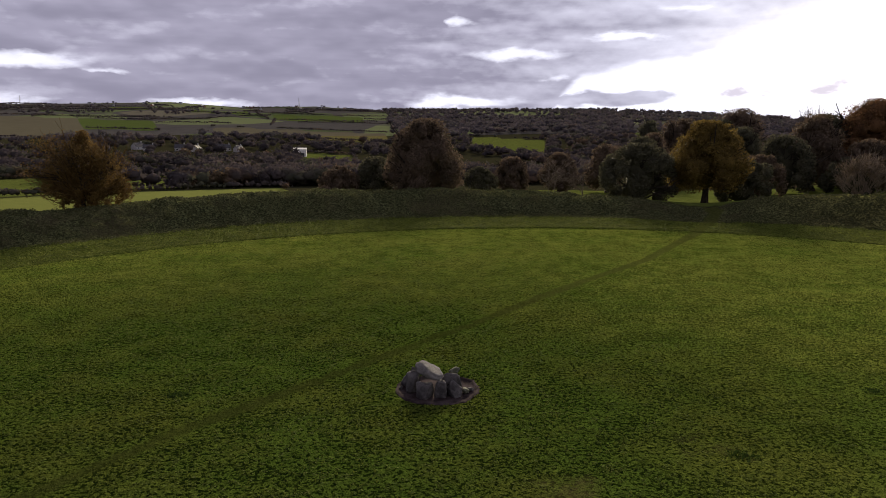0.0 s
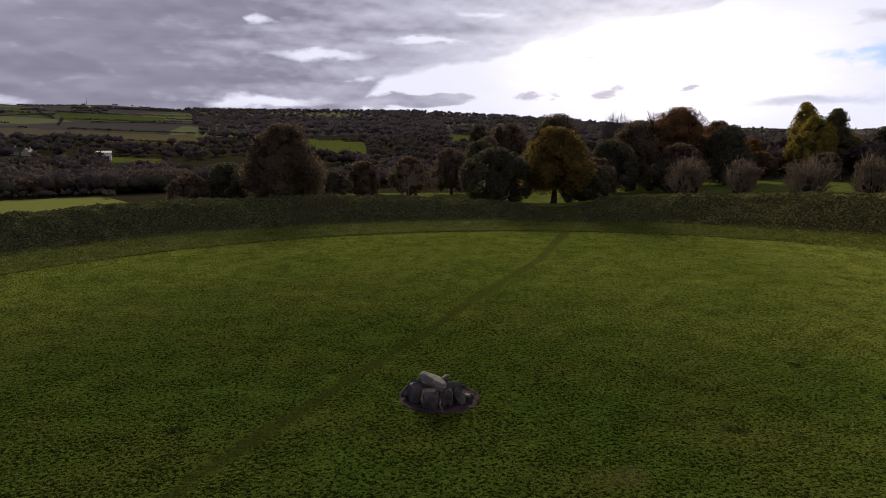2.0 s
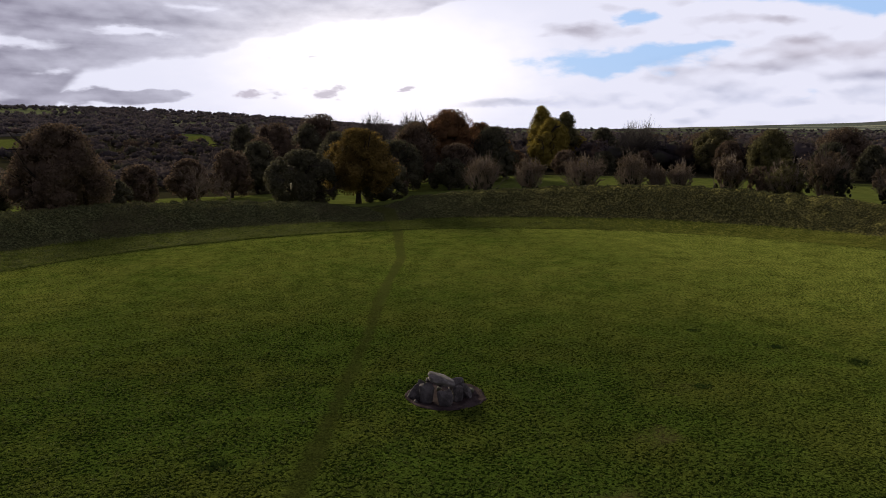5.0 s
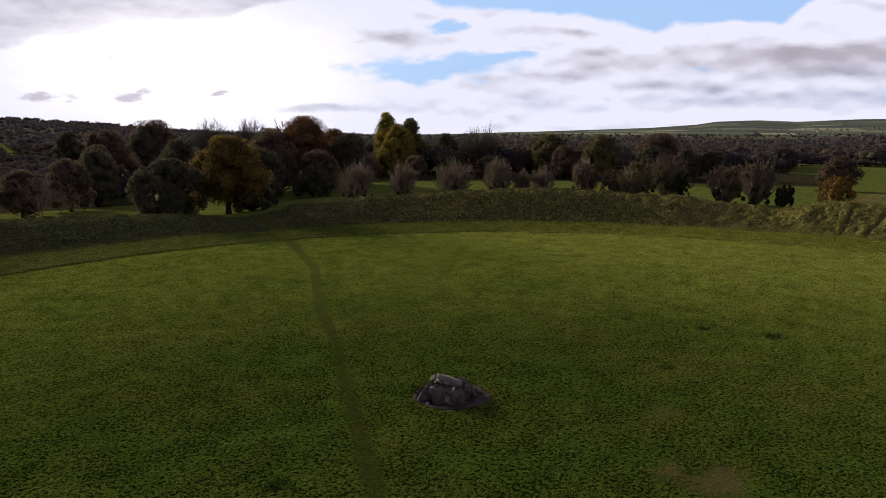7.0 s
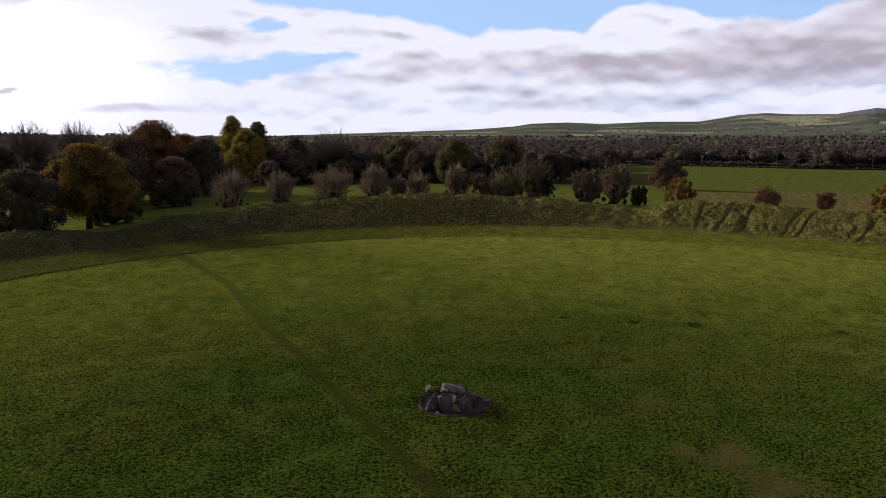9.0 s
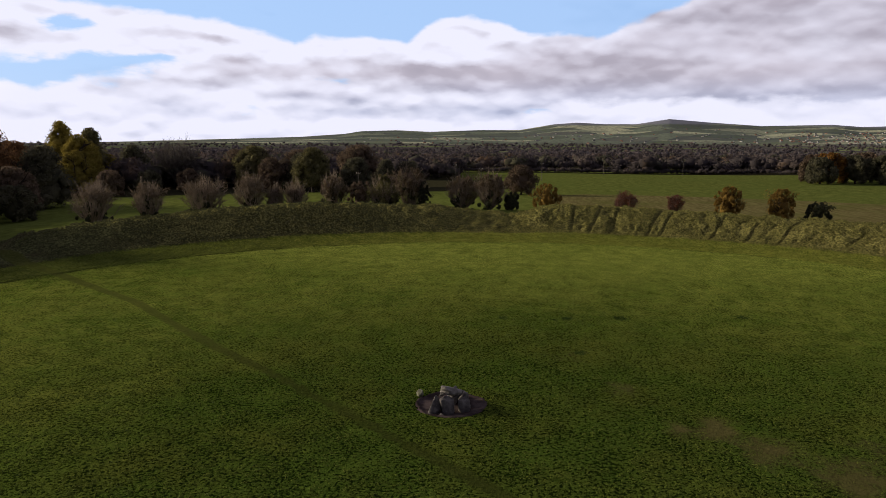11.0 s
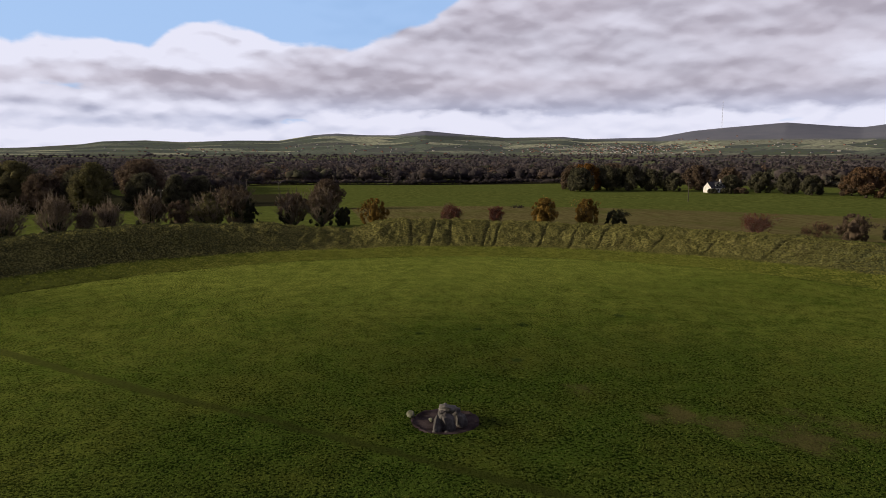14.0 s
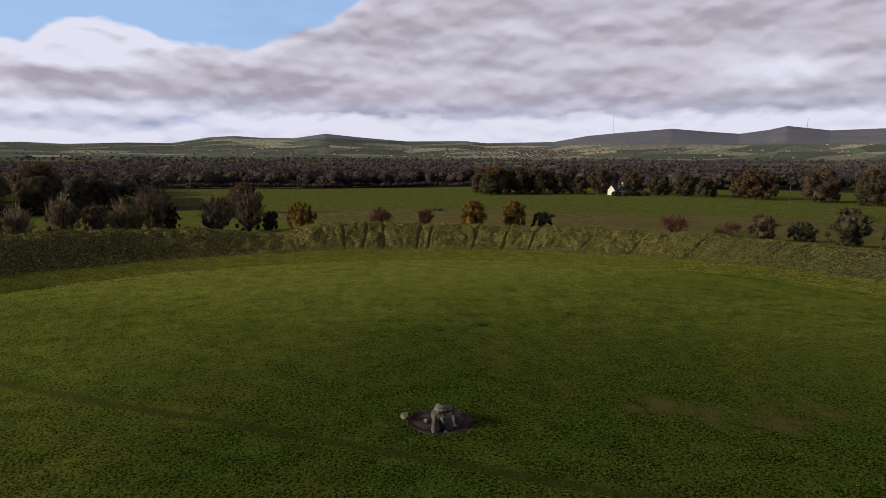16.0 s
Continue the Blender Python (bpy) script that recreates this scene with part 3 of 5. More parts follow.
CREST_AZ = [-180, -162, -152, -142, -132, -118, -103, -97, -92, -88.5, -86, -84.5, -82, -78, -74, -64, -57, -53, -46, -39, -35, -31, -27, -25,
            -22.5, -20, -17, -11, -7, -2, 6, 19, 28, 34, 40, 45, 52, 90, 180]
CREST_Z = [3.5, 3.5, 3.6, 4.1, 4.3, 4.5, 4.9, 5.2, 5.4, 5.0, 3.6, 3.2, 3.7, 4.4, 5.1, 5.7, 6.2, 5.9, 5.5, 4.8, 4.6, 3.8, 3.2, 1.9,
           0.5, 0.9, 2.1, 3.0, 3.3, 3.7, 4.2, 4.4, 4.5, 4.2, 3.9, 3.5, 4.6, 4.2, 3.5]
HILL_AZ = [-180, -150, -138.3, -135, -132.2, -131, -129, -127.1, -124.2, -120, -117.8, -115.2, -109.8, -108, -103.4, -99.8, -96.9, -94.5, -92,
           -89.9, -88.1, -85.4, -82.2, -78.2, -75.6, -72.7, -71.4, -68, -63.3, -57.1, -51.6, -44.4, -31.9, -24.9, -21.3, -18.2, -13.9, -6,
           -1.5, 3.9, 9.3, 14.9, 20.1, 25.8, 31, 60, 180]
HILL_Z = [150, 170, 178, 171, 198, 178, 158, 169, 190, 166, 150, 115, 107, 120, 116, 138, 159, 131, 132, 141, 131, 97, 97, 86, 95, 88, 72, 54,
          42, 28, 15, 14, 27, 30, 38, 52, 55, 60, 76, 73, 90, 85, 102, 94, 90, 80, 150]
NORTH_R = [100, 108, 116, 122, 150, 200, 300, 420, 540, 900, 1700]
NORTH_Z = [0, 1.2, -0.4, -1.2, -2.0, -4.0, -8.0, -9.0, -5.5, 9.0, 52.0]
EAST_R = [100, 108, 113, 122, 150, 250, 330, 500, 1000, 2000, 3000]
EAST_Z = [0, 3.2, 2.8, 2.3, 1.3, -0.7, -0.6, -2.0, -6.0, -2.0, 14.0]
GROOVES = [(-92.8, -92.6), (-96.3, -95.0), (-98.4, -97.9), (-103.5, -102.7), (-105.1, -104.3), (-111.4, -110.6), (-115.6, -114.8),
           (-119.4, -118.6), (-127.3, -125.6), (-133.6, -132.4), (-141.0, -139.6), (-150.0, -148.5)]
PATH_Y = [20, 33.1, 39.5, 46.2, 55.2, 60.6, 68.4, 77.2, 88.4, 95.6, 109.1, 128.6, 140]
PATH_X = [-26, -18, -13.8, -8.3, -1.1, 3.5, 9.3, 16.4, 26.0, 30.6, 39.5, 50.6, 53.5]
# azimuth from, to, radius from, to, kind of field
FIELDS = [(-180, -84, 104, 470, "pasture"), (-84, -30, 104, 232, "pasture"), (-180, -88, 116, 212, "stubble"), (17, 45, 110, 232, "pale"),
          (33, 60, 232, 370, "pasture"), (24, 30, 250, 345, "pasture"), (-30, 13, 104, 190, "pasture"), (8, 12.6, 433, 560, "pasture"), (22.5, 28, 365, 450, "pasture"),
          (27, 42, 900, 1420, "stubble"), (22, 27, 1000, 1290, "pasture"), (4.5, 18, 760, 960, "stubble"), (21.8, 24.5, 1900, 2170, "pasture"), (14.8, 19.3, 1550, 1900, "pasture"),
          (6, 13, 1220, 1440, "pasture"), (-8.5, -2.5, 560, 780, "pasture"), (-18, -15.7, 655, 890, "pasture"),
          (-88, -80, 330, 470, "pasture"), (-100, -76, 500, 640, "pasture"), (-133, -127, 290, 420, "pasture"), (-72, -69, 340, 420, "pasture")]


def skew(a0, r0):
    """How a far field's edges slant: metres of radius for each degree."""
    return r0 * 0.026 * (0.8 + 0.4 * math.sin(a0 * 5.1)) if a0 > -34 and r0 > 360 else 0.0


BARE = [(-2.2, 29.2, 1.6, 1.0, 0.7), (-1.6, 26.7, 2.6, 1.8, 0.8), (-4.5, 24.0, 3.0, 2.5, 0.65), (-7.5, 20.0, 3.5, 3.0, 0.65),
        (-6.5, 14.8, 3.0, 2.2, 0.6), (5.6, 32.6, 2.5, 1.5, 0.45), (-3.5, 17.5, 3.0, 2.0, 0.45), (13.6, 36.5, 4.0, 3.0, 0.25)]


def polar(x, y):
    return np.degrees(np.arctan2(-(x - CX), y - CY)), np.hypot(x - CX, y - CY)


def place(az, r):
    return CX - r * math.sin(radians(az)), CY + r * math.cos(radians(az))


def height(x, y):
    """The ground's height, over arrays."""
    x, y = np.atleast_1d(np.asarray(x, float)), np.atleast_1d(np.asarray(y, float))
    az, r = polar(x, y)
    crest = np.interp(az, CREST_AZ, CREST_Z) + 0.35 * fbm(az / 1.7, az * 0, 3, 3)
    east = smooth(-az, 12, 45)
    ridge_r = np.interp(az, [-60, -25], [4300, 2600])
    ridge_z = np.interp(az, HILL_AZ, HILL_Z)
    north_z, east_z = np.interp(r, NORTH_R, NORTH_Z), np.interp(r, EAST_R, EAST_Z)
    out = north_z * (1 - east) + east_z * east
    near_r = 1700 * (1 - east) + 3000 * east
    f = np.clip((r - near_r) / (ridge_r - near_r), 0, 1)
    out = np.where(r > near_r, out + (ridge_z - out) * (f * 0.75 + 0.25 * f * f), out)
    out = np.where(r > ridge_r, ridge_z - (r - ridge_r) * 0.03, out)
    out = out + np.where(r > 130, 1.0, 0.0) * np.clip((r - 130) / 500, 0, 1) * 9 * fbm(x / 260, y / 260, 3, 11) * (r < 2400)
    wall = crest * (0.12 * smooth(r, LAWN_R, TOE_R) + 0.88 * smooth(r, TOE_R - 1.5, CREST_R + 0.5))
    inner = np.where(r < BACK_R, wall, 0)
    back = smooth(r, BACK_R, 113)
    z = np.where(r < BACK_R, inner, crest * (1 - back) + out * back)
    lumps = smooth(r, TOE_R - 2, TOE_R + 3) * (1 - smooth(r, 101, 108))
    z = z + lumps * (1.1 * fbm(x / 2.6, y / 2.6, 3, 21) + 0.9 * fbm(x / 0.8, y / 0.8, 2, 31))
    for top, foot in GROOVES:
        line = foot + (top - foot) * np.clip((r - TOE_R) / (CREST_R - TOE_R), 0, 1) + 0.25 * fbm(r / 3.0, r * 0 + top, 2, 5)
        z = z - 0.5 * np.exp(-((az - line) / 0.13) ** 2) * smooth(r, TOE_R - 1, TOE_R + 2) * (1 - smooth(r, CREST_R, CREST_R + 2.5))
    z = z - 0.4 * (1 - smooth(np.hypot(x - HOLLOW[0], y - HOLLOW[1]), 1.7, 2.9))
    z = z + (r < LAWN_R + 12) * (0.10 * fbm(x / 5.0, y / 5.0, 3, 41) + 0.13 * smooth(r, LAWN_R - 0.1, LAWN_R + 0.1))
    return z


def ground_z(x, y):
    return float(height(x, y)[0])


def strip(v, lo, hi, soft):
    return smooth(v, lo - soft, lo + soft) * (1 - smooth(v, hi - soft, hi + soft))


def build_ground():
    rings = np.concatenate([np.arange(0.6, 74.3, 0.7), [74.6, 74.85, 75.0, 75.15, 75.4], np.arange(76, 84, 0.7), np.arange(84, 104, 0.42), np.geomspace(104, 4850, 100)])
    a = np.concatenate([np.arange(-180, -155, 0.8), np.arange(-155, -84, 0.16), np.arange(-84, 56, 0.34), np.arange(56, 180, 0.8)])
    turns = len(a)
    R, A = np.meshgrid(rings, a, indexing="ij")
    X, Y = CX - R * np.sin(np.radians(A)), CY + R * np.cos(np.radians(A))
    x, y = np.append(X.ravel(), CX), np.append(Y.ravel(), CY)
    z = height(x, y)
    n, k = len(rings), turns
    i, j = np.meshgrid(np.arange(n - 1), np.arange(k), indexing="ij")
    q = np.stack([i * k + j, (i + 1) * k + j, (i + 1) * k + (j + 1) % k, i * k + (j + 1) % k], -1).reshape(-1, 4)[:, ::-1]
    me = np_mesh("ground", np.c_[x, y, z], q, None, True)
    bm = bmesh.new()
    bm.from_mesh(me)
    bm.verts.ensure_lookup_table()
    for t in range(k):
        bm.faces.new((bm.verts[n * k], bm.verts[t], bm.verts[(t + 1) % k])).smooth = True
    bmesh.ops.recalc_face_normals(bm, faces=bm.faces)
    bm.to_mesh(me)
    bm.free()
    az, r = polar(x, y)
    line = np.interp(y, PATH_Y, PATH_X)
    slope = np.gradient(np.interp(np.arange(0, 160, 1.0), PATH_Y, PATH_X))
    across = np.abs(x - line) / np.sqrt(1 + np.interp(y, np.arange(0, 160, 1.0), slope) ** 2)
    wide = 0.52 + 0.55 * smooth(y, 95, 122) + 0.25 * value_noise(y / 6, y * 0, 3)
    path = (1 - smooth(across, wide * 0.5, wide * 1.6)) * (r < 118) * (0.84 + 0.13 * smooth(y, 48, 92))
    rim = strip(r, 97.6, 98.5, 0.35) * strip(az, -60, -25, 2) * 0.9
    bare = np.zeros_like(x)
    for bx, by, ra, rb, w in BARE:
        bare = np.maximum(bare, w * np.exp(-((x - bx) / ra) ** 2 - ((y - by) / rb) ** 2))
    # Thin dark line at the lawn's rim: shade under the taller verge, as colour.
    dark_line = 0.62 * np.exp(-((r - LAWN_R) / 0.22) ** 2) * (0.5 + 0.5 * value_noise(az / 2, az * 0, 8))
    for top, foot in GROOVES:
        line = foot + (top - foot) * np.clip((r - TOE_R) / (CREST_R - TOE_R), 0, 1) + 0.25 * fbm(r / 3.0, r * 0 + top, 2, 5)
        dark_line = np.maximum(dark_line, 0.45 * np.exp(-((az - line) / 0.11) ** 2) * strip(r, TOE_R, CREST_R + 1, 0.8))
    # Two of these masks, over the far hills, carry haze into the ground colour.
    masks = {"mown": 1 - smooth(r, LAWN_R - 0.4, LAWN_R + 0.4), "rough": smooth(r, TOE_R - 3, TOE_R + 2), "path": np.maximum(path, rim),
             # East and away masks: sunlight and cloud shade put into the grass colour.
             "sunlit_east": smooth(x - 0.25 * np.abs(y - 40) + 14 * fbm(x / 16, y / 16, 3, 81), 26, 70), "bare": bare, "dark_line": dark_line, "away": smooth(np.hypot(x + 13, y - 40) + 10 * fbm(x / 14, y / 14, 3, 71), 18, 62), "hill": smooth(r, 2600, 3300) * smooth(-az, 45, 62), "moor_haze": smooth(z, 95 - 35 * smooth(-az, 100, 118), 150 - 40 * smooth(-az, 100, 118)) * smooth(-az, 60, 75)}
    for kind in ("pasture", "stubble", "pale"):
        f = np.zeros_like(x)
        for a0, a1, r0, r1, what in FIELDS:
            if what == kind:
                w = 0.02 * (r0 + r1) / 2
                f = np.maximum(f, strip(az, a0, a1, 0.4) * strip(r - skew(a0, r0) * (az - (a0 + a1) / 2) + 60 * w * fbm(az / 9, az * 0, 2, 9) / 20, r0, r1, w * 0.5))
        masks[kind] = f
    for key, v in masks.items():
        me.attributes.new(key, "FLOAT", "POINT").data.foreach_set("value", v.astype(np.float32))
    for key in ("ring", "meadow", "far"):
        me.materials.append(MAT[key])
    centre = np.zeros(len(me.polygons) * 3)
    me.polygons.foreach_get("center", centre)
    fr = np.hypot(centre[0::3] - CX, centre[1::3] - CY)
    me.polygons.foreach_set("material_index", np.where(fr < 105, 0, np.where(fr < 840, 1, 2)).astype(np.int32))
    me.update()
    tagged(new("ground", me), "grassy ground with a circular earth bank among rolling fields", "ground", kind="structure")


build_ground()


# ---------------------------------------------------------------- stones of the tomb
def boulder(name, size, mat, seed, square=2.6, cuts=9, foot=0.0):
    """A rough stone: a squared-off ball, split along some planes and pushed about by noise, resting on z = 0."""
    bm = bmesh.new()
    bmesh.ops.create_icosphere(bm, subdivisions=4, radius=1.0)
    rng = random.Random(seed)
    planes = []
    for _ in range(cuts):
        d = Vector((rng.gauss(0, 1), rng.gauss(0, 1), rng.gauss(0, 0.8))).normalized()
        planes.append((d, rng.uniform(0.62, 0.92)))
    o = Vector((seed * 3.1, seed * 1.7, seed * 0.9))
    for v in bm.verts:
        p = v.co.copy()
        p *= (abs(p.x) ** square + abs(p.y) ** square + abs(p.z) ** square) ** (-1 / square)
        p *= 1 + 0.20 * noise.noise(p * 0.9 + o) + 0.10 * noise.noise(p * 2.1 + o)
        for d, far in planes:
            over = p.dot(d) - far
            if over > 0:
                p -= d * over * 0.93
        p *= 1 + 0.05 * noise.noise(p * 4.0 + o) + 0.025 * noise.noise(p * 9.0 + o)
        v.co = p
    for v in bm.verts:
        v.co.x, v.co.y = v.co.x * (1.08 - foot * v.co.z), v.co.y * (1.08 - foot * v.co.z)
    low, high = [Vector([f(v.co[k] for v in bm.verts) for k in range(3)]) for f in (min, max)]
    for v in bm.verts:
        q = [(v.co[k] - (low[k] + high[k]) / 2) / (high[k] - low[k]) * size[k] for k in range(3)]
        v.co = Vector((q[0], q[1], q[2] + size[2] / 2))
    return bm_mesh(name, bm, mat, True)


def build_tomb():
    """Megalithic tomb: uprights and a tilted capstone in a shallow trodden hollow."""
    cx, cy = HOLLOW
    z0 = sum(ground_z(cx + 3.2 * math.cos(a), cy + 3.2 * math.sin(a)) for a in (0, 1.57, 3.14, 4.71)) / 4
    bm = bmesh.new()
    ring = []
    for i in range(96):
        a = math.tau * i / 96
        c, s = math.cos(a), math.sin(a)
        r = 2.52 * (1 + 0.09 * noise.noise(Vector((c * 1.6, s * 1.6, 3))) + 0.05 * noise.noise(Vector((c * 6, s * 6, 1))) + 0.03 * noise.noise(Vector((c * 19, s * 19, 5))))
        ring.append((c * r, s * r))
    rows = [[bm.verts.new((x * s, y * s, z + 0.03 * noise.noise(Vector((x * s * 2, y * s * 2, 0))))) for x, y in ring]
            for s, z in ((1.06, -0.06), (1.0, 0.03), (0.955, -0.05), (0.9, -0.10), (0.75, -0.13), (0.55, -0.14), (0.3, -0.14), (0.1, -0.14))]
    for u, v in zip(rows, rows[1:]):
        for i in range(96):
            bm.faces.new((u[i], u[(i + 1) % 96], v[(i + 1) % 96], v[i]))
    bm.faces.new(rows[-1])
    bmesh.ops.recalc_face_normals(bm, faces=bm.faces)
    patch = new("gravel_patch", bm_mesh("gravel_patch", bm, MAT["gravel"], True))
    patch.location = (cx, cy, z0)
    tagged(patch, "trodden hollow of bare purple-brown earth and gravel", "ground patch", kind="structure")
    tomb = thing("dolmen", "grey megalithic tomb with tilted capstone on rough uprights", "dolmen", pose(-0.3, 45.0, z0 - 0.15))
    ups = [("upright", (1.08, 1.00, 1.26), (-0.62, -0.90, -0.30), (-6, 0, -8), 2, 7.0, 0.10),
           ("upright", (0.86, 1.12, 1.60), (-1.42, 0.26, -0.32), (0, 5, 14), 5, 3.4, 0.16),
           ("upright", (0.62, 0.85, 1.35), (-1.98, 1.20, -0.20), (16, 30, 20), 8, 3.4, 0.10),
           ("upright", (0.66, 0.70, 1.62), (-1.25, 1.10, -0.32), (0, 4, 40), 20, 3.4, 0.10),
           ("upright", (0.76, 0.80, 1.36), (0.34, -0.66, -0.30), (4, -6, 30), 11, 3.4, 0.14),
           ("upright", (1.10, 0.95, 1.24), (1.14, -0.58, -0.30), (-8, 0, -12), 14, 3.0, 0.16),
           ("upright", (1.50, 0.80, 1.56), (0.98, 0.36, -0.32), (8, -6, 12), 17, 3.4, 0.14),
           ("packing_stone", (0.42, 0.36, 0.34), (-0.55, -0.22, 0.98), (0, 10, 30), 61, 3.0, 0.0),
           ("packing_stone", (0.46, 0.36, 0.34), (-0.95, 0.70, 1.10), (0, -8, 70), 64, 3.0, 0.0)]
    for name, size, at, turn, seed, sq, foot in ups:
        o = part(name, boulder(name, size, MAT["stone"], seed, sq, 11, foot), tomb)
        o.matrix_local = pose(*at, *turn)
    cap = part("capstone", boulder("capstone", (1.95, 1.38, 0.60), MAT["cap"], 31, 3.0, 7), tomb, "broad pale capstone sloping down to one side")
    cap.matrix_local = pose(-0.38, 0.22, 1.04, 4, 17, -22)
    low = z0 - 0.13
    for name, size, at, turn, seed, m, z, label in [
            ("fallen_stone", (0.80, 0.50, 0.55), (1.05, 47.85), (0, 0, 35), 41, "lichen", z0 - 0.04, "pale lichened boulder lying in the grass by the tomb"),
            ("fallen_stone", (0.60, 0.48, 0.36), (1.62, 44.75), (0, 0, 80), 47, "lichen", low, "mossy stone lying on bare earth by the tomb"),
            ("fallen_stone", (0.42, 0.34, 0.26), (1.95, 45.1), (0, 0, 20), 49, "stone", low, "small grey stone lying on bare earth"),
            ("fallen_stone", (0.36, 0.28, 0.24), (-2.42, 45.5), (0, 0, 50), 51, "stone", low, "small grey stone lying on bare earth"),
            ("fallen_stone", (0.45, 0.35, 0.30), (0.15, 46.35), (0, 0, 10), 53, "lichen", low, "small pale stone beside the tomb uprights")]:
        s = new(name, boulder(name, size, MAT[m], seed))
        s.matrix_world = pose(*at, z, *turn)
        tagged(s, label, "stone")


build_tomb()


# ---------------------------------------------------------------- trees and bushes
def cards(centres, sizes, rng, facing=None, loose=0.55):
    """Small three-cornered leaf sprays at the centres, lying roughly across the facing directions."""
    n = len(centres)
    f = rng.normal(size=(n, 3))
    f /= np.linalg.norm(f, axis=1)[:, None]
    if facing is not None:
        f = facing / (np.linalg.norm(facing, axis=1)[:, None] + 1e-6) + f * loose
        f /= np.linalg.norm(f, axis=1)[:, None] + 1e-9
    u = np.cross(f, rng.normal(size=(n, 3)))
    u /= np.linalg.norm(u, axis=1)[:, None]
    w = np.cross(f, u)
    s = np.asarray(sizes).reshape(-1, 1) * np.ones((n, 1))
    v = np.stack([centres - u * s * 0.55, centres + u * s * 0.4 - w * s * 0.5, centres + u * s * 0.4 + w * s * 0.5], 1)
    return v.reshape(-1, 3), np.arange(n * 3).reshape(-1, 3)


def sticks(p0, p1, r0, r1, sides=4):
    """Tapered prisms from p0 to p1."""
    p0, p1 = np.asarray(p0, float), np.asarray(p1, float)
    n = len(p0)
    d = p1 - p0
    d /= np.linalg.norm(d, axis=1)[:, None] + 1e-9
    ref = np.where(np.abs(d[:, 2:]) > 0.9, [[1.0, 0, 0]], [[0, 0, 1.0]])
    a = np.cross(d, ref)
    a /= np.linalg.norm(a, axis=1)[:, None] + 1e-9
    b = np.cross(d, a)
    ang = np.arange(sides) * 2 * np.pi / sides
    off = a[:, None] * np.cos(ang)[None, :, None] + b[:, None] * np.sin(ang)[None, :, None]
    v = np.concatenate([p0[:, None] + off * np.reshape(r0, (-1, 1, 1)), p1[:, None] + off * np.reshape(r1, (-1, 1, 1))], 1)
    base = (np.arange(n) * 2 * sides)[:, None]
    fs = [np.concatenate([base + i, base + (i + 1) % sides, base + sides + (i + 1) % sides, base + sides + i], 1) for i in range(sides)]
    return v.reshape(-1, 3), np.concatenate(fs)


def branching(rng, h, w, trunk_h, r0, levels=3, kids=5, up=0.5):
    """Trunk, limbs and twigs as straight pieces. Returns starts, ends, radii at both, and the tips."""
    P0, P1, A, B = [], [], [], []
    top = np.array([rng.normal(0, 0.03 * h), rng.normal(0, 0.03 * h), trunk_h])
    segs = [np.zeros(3), top * np.array([0.4, 0.4, 0.55]), top, np.array([top[0] * 1.6, top[1] * 1.6, h * 0.62])]
    rad = [r0 * 1.25, r0 * 0.95, r0 * 0.8, r0 * 0.4]
    for a, b, ra, rb in zip(segs, segs[1:], rad, rad[1:]):
        P0.append(a), P1.append(b), A.append(ra), B.append(rb)
    front = []
    for i in range(kids + 3):
        f = rng.uniform(0.0, 1.0)
        start = top + (segs[3] - top) * f
        ang = rng.uniform(0, math.tau)
        out = w * 0.5 * rng.uniform(0.55, 0.85) * (1 - 0.3 * f)
        end = start + np.array([math.cos(ang) * out, math.sin(ang) * out, (h - start[2]) * rng.uniform(0.15, 0.75) * up * 1.4])
        front.append((start, end, r0 * rng.uniform(0.32, 0.5)))
    tips = []
    for level in range(levels):
        nxt = []
        for s, e, r in front:
            mid = (s + e) / 2 + rng.normal(0, 0.06, 3) * np.linalg.norm(e - s)
            mid[2] += 0.05 * np.linalg.norm(e - s)
            P0.extend((s, mid)), P1.extend((mid, e)), A.extend((r, r * 0.75)), B.extend((r * 0.75, r * 0.45))
            L = np.linalg.norm(e - s)
            if level == levels - 1:
                tips.append(e)
                continue
            for _ in range(kids if level == 0 else kids - 1):
                f = rng.uniform(0.35, 1.0)
                st = s + (e - s) * f
                d = (e - s) / L + rng.normal(0, 0.55, 3)
                d[2] = d[2] * 0.8 + up * 0.35
                d /= np.linalg.norm(d)
                nxt.append((st, st + d * L * rng.uniform(0.40, 0.62), r * 0.42))
        front = nxt
    P0, P1, tips = np.array(P0), np.array(P1), np.array(tips)
    fit = np.array([1.0, 1.0, h / max(P1[:, 2].max(), 0.1)])
    return P0 * fit, P1 * fit, np.array(A), np.array(B), tips * fit


def ball(k):
    bm = bmesh.new()
    bmesh.ops.create_icosphere(bm, subdivisions=k, radius=1.0)
    v, f = np.array([p.co[:] for p in bm.verts]), np.array([[p.index for p in q.verts] for q in bm.faces])
    bm.free()
    return v, f


BALL = ball(1)


def hearts(centres, radii, rng, squash=0.92, bumps=0.18, shape=BALL):
    """Lumpy masses of foliage, one round each centre."""
    k, (v, f) = len(centres), shape
    q = v[None] * (1 + rng.normal(0, bumps, (k, len(v), 1))) * radii[:, None] * np.array([1, 1, squash])
    return (centres[:, None] + q).reshape(-1, 3), (f[None] + (np.arange(k) * len(v))[:, None, None]).reshape(-1, 3)


def merge(*pieces):
    vs, fs, base = [], [], 0
    for v, f in pieces:
        vs.append(v), fs.append(f + base)
        base += len(v)
    return np.concatenate(vs), np.concatenate(fs)


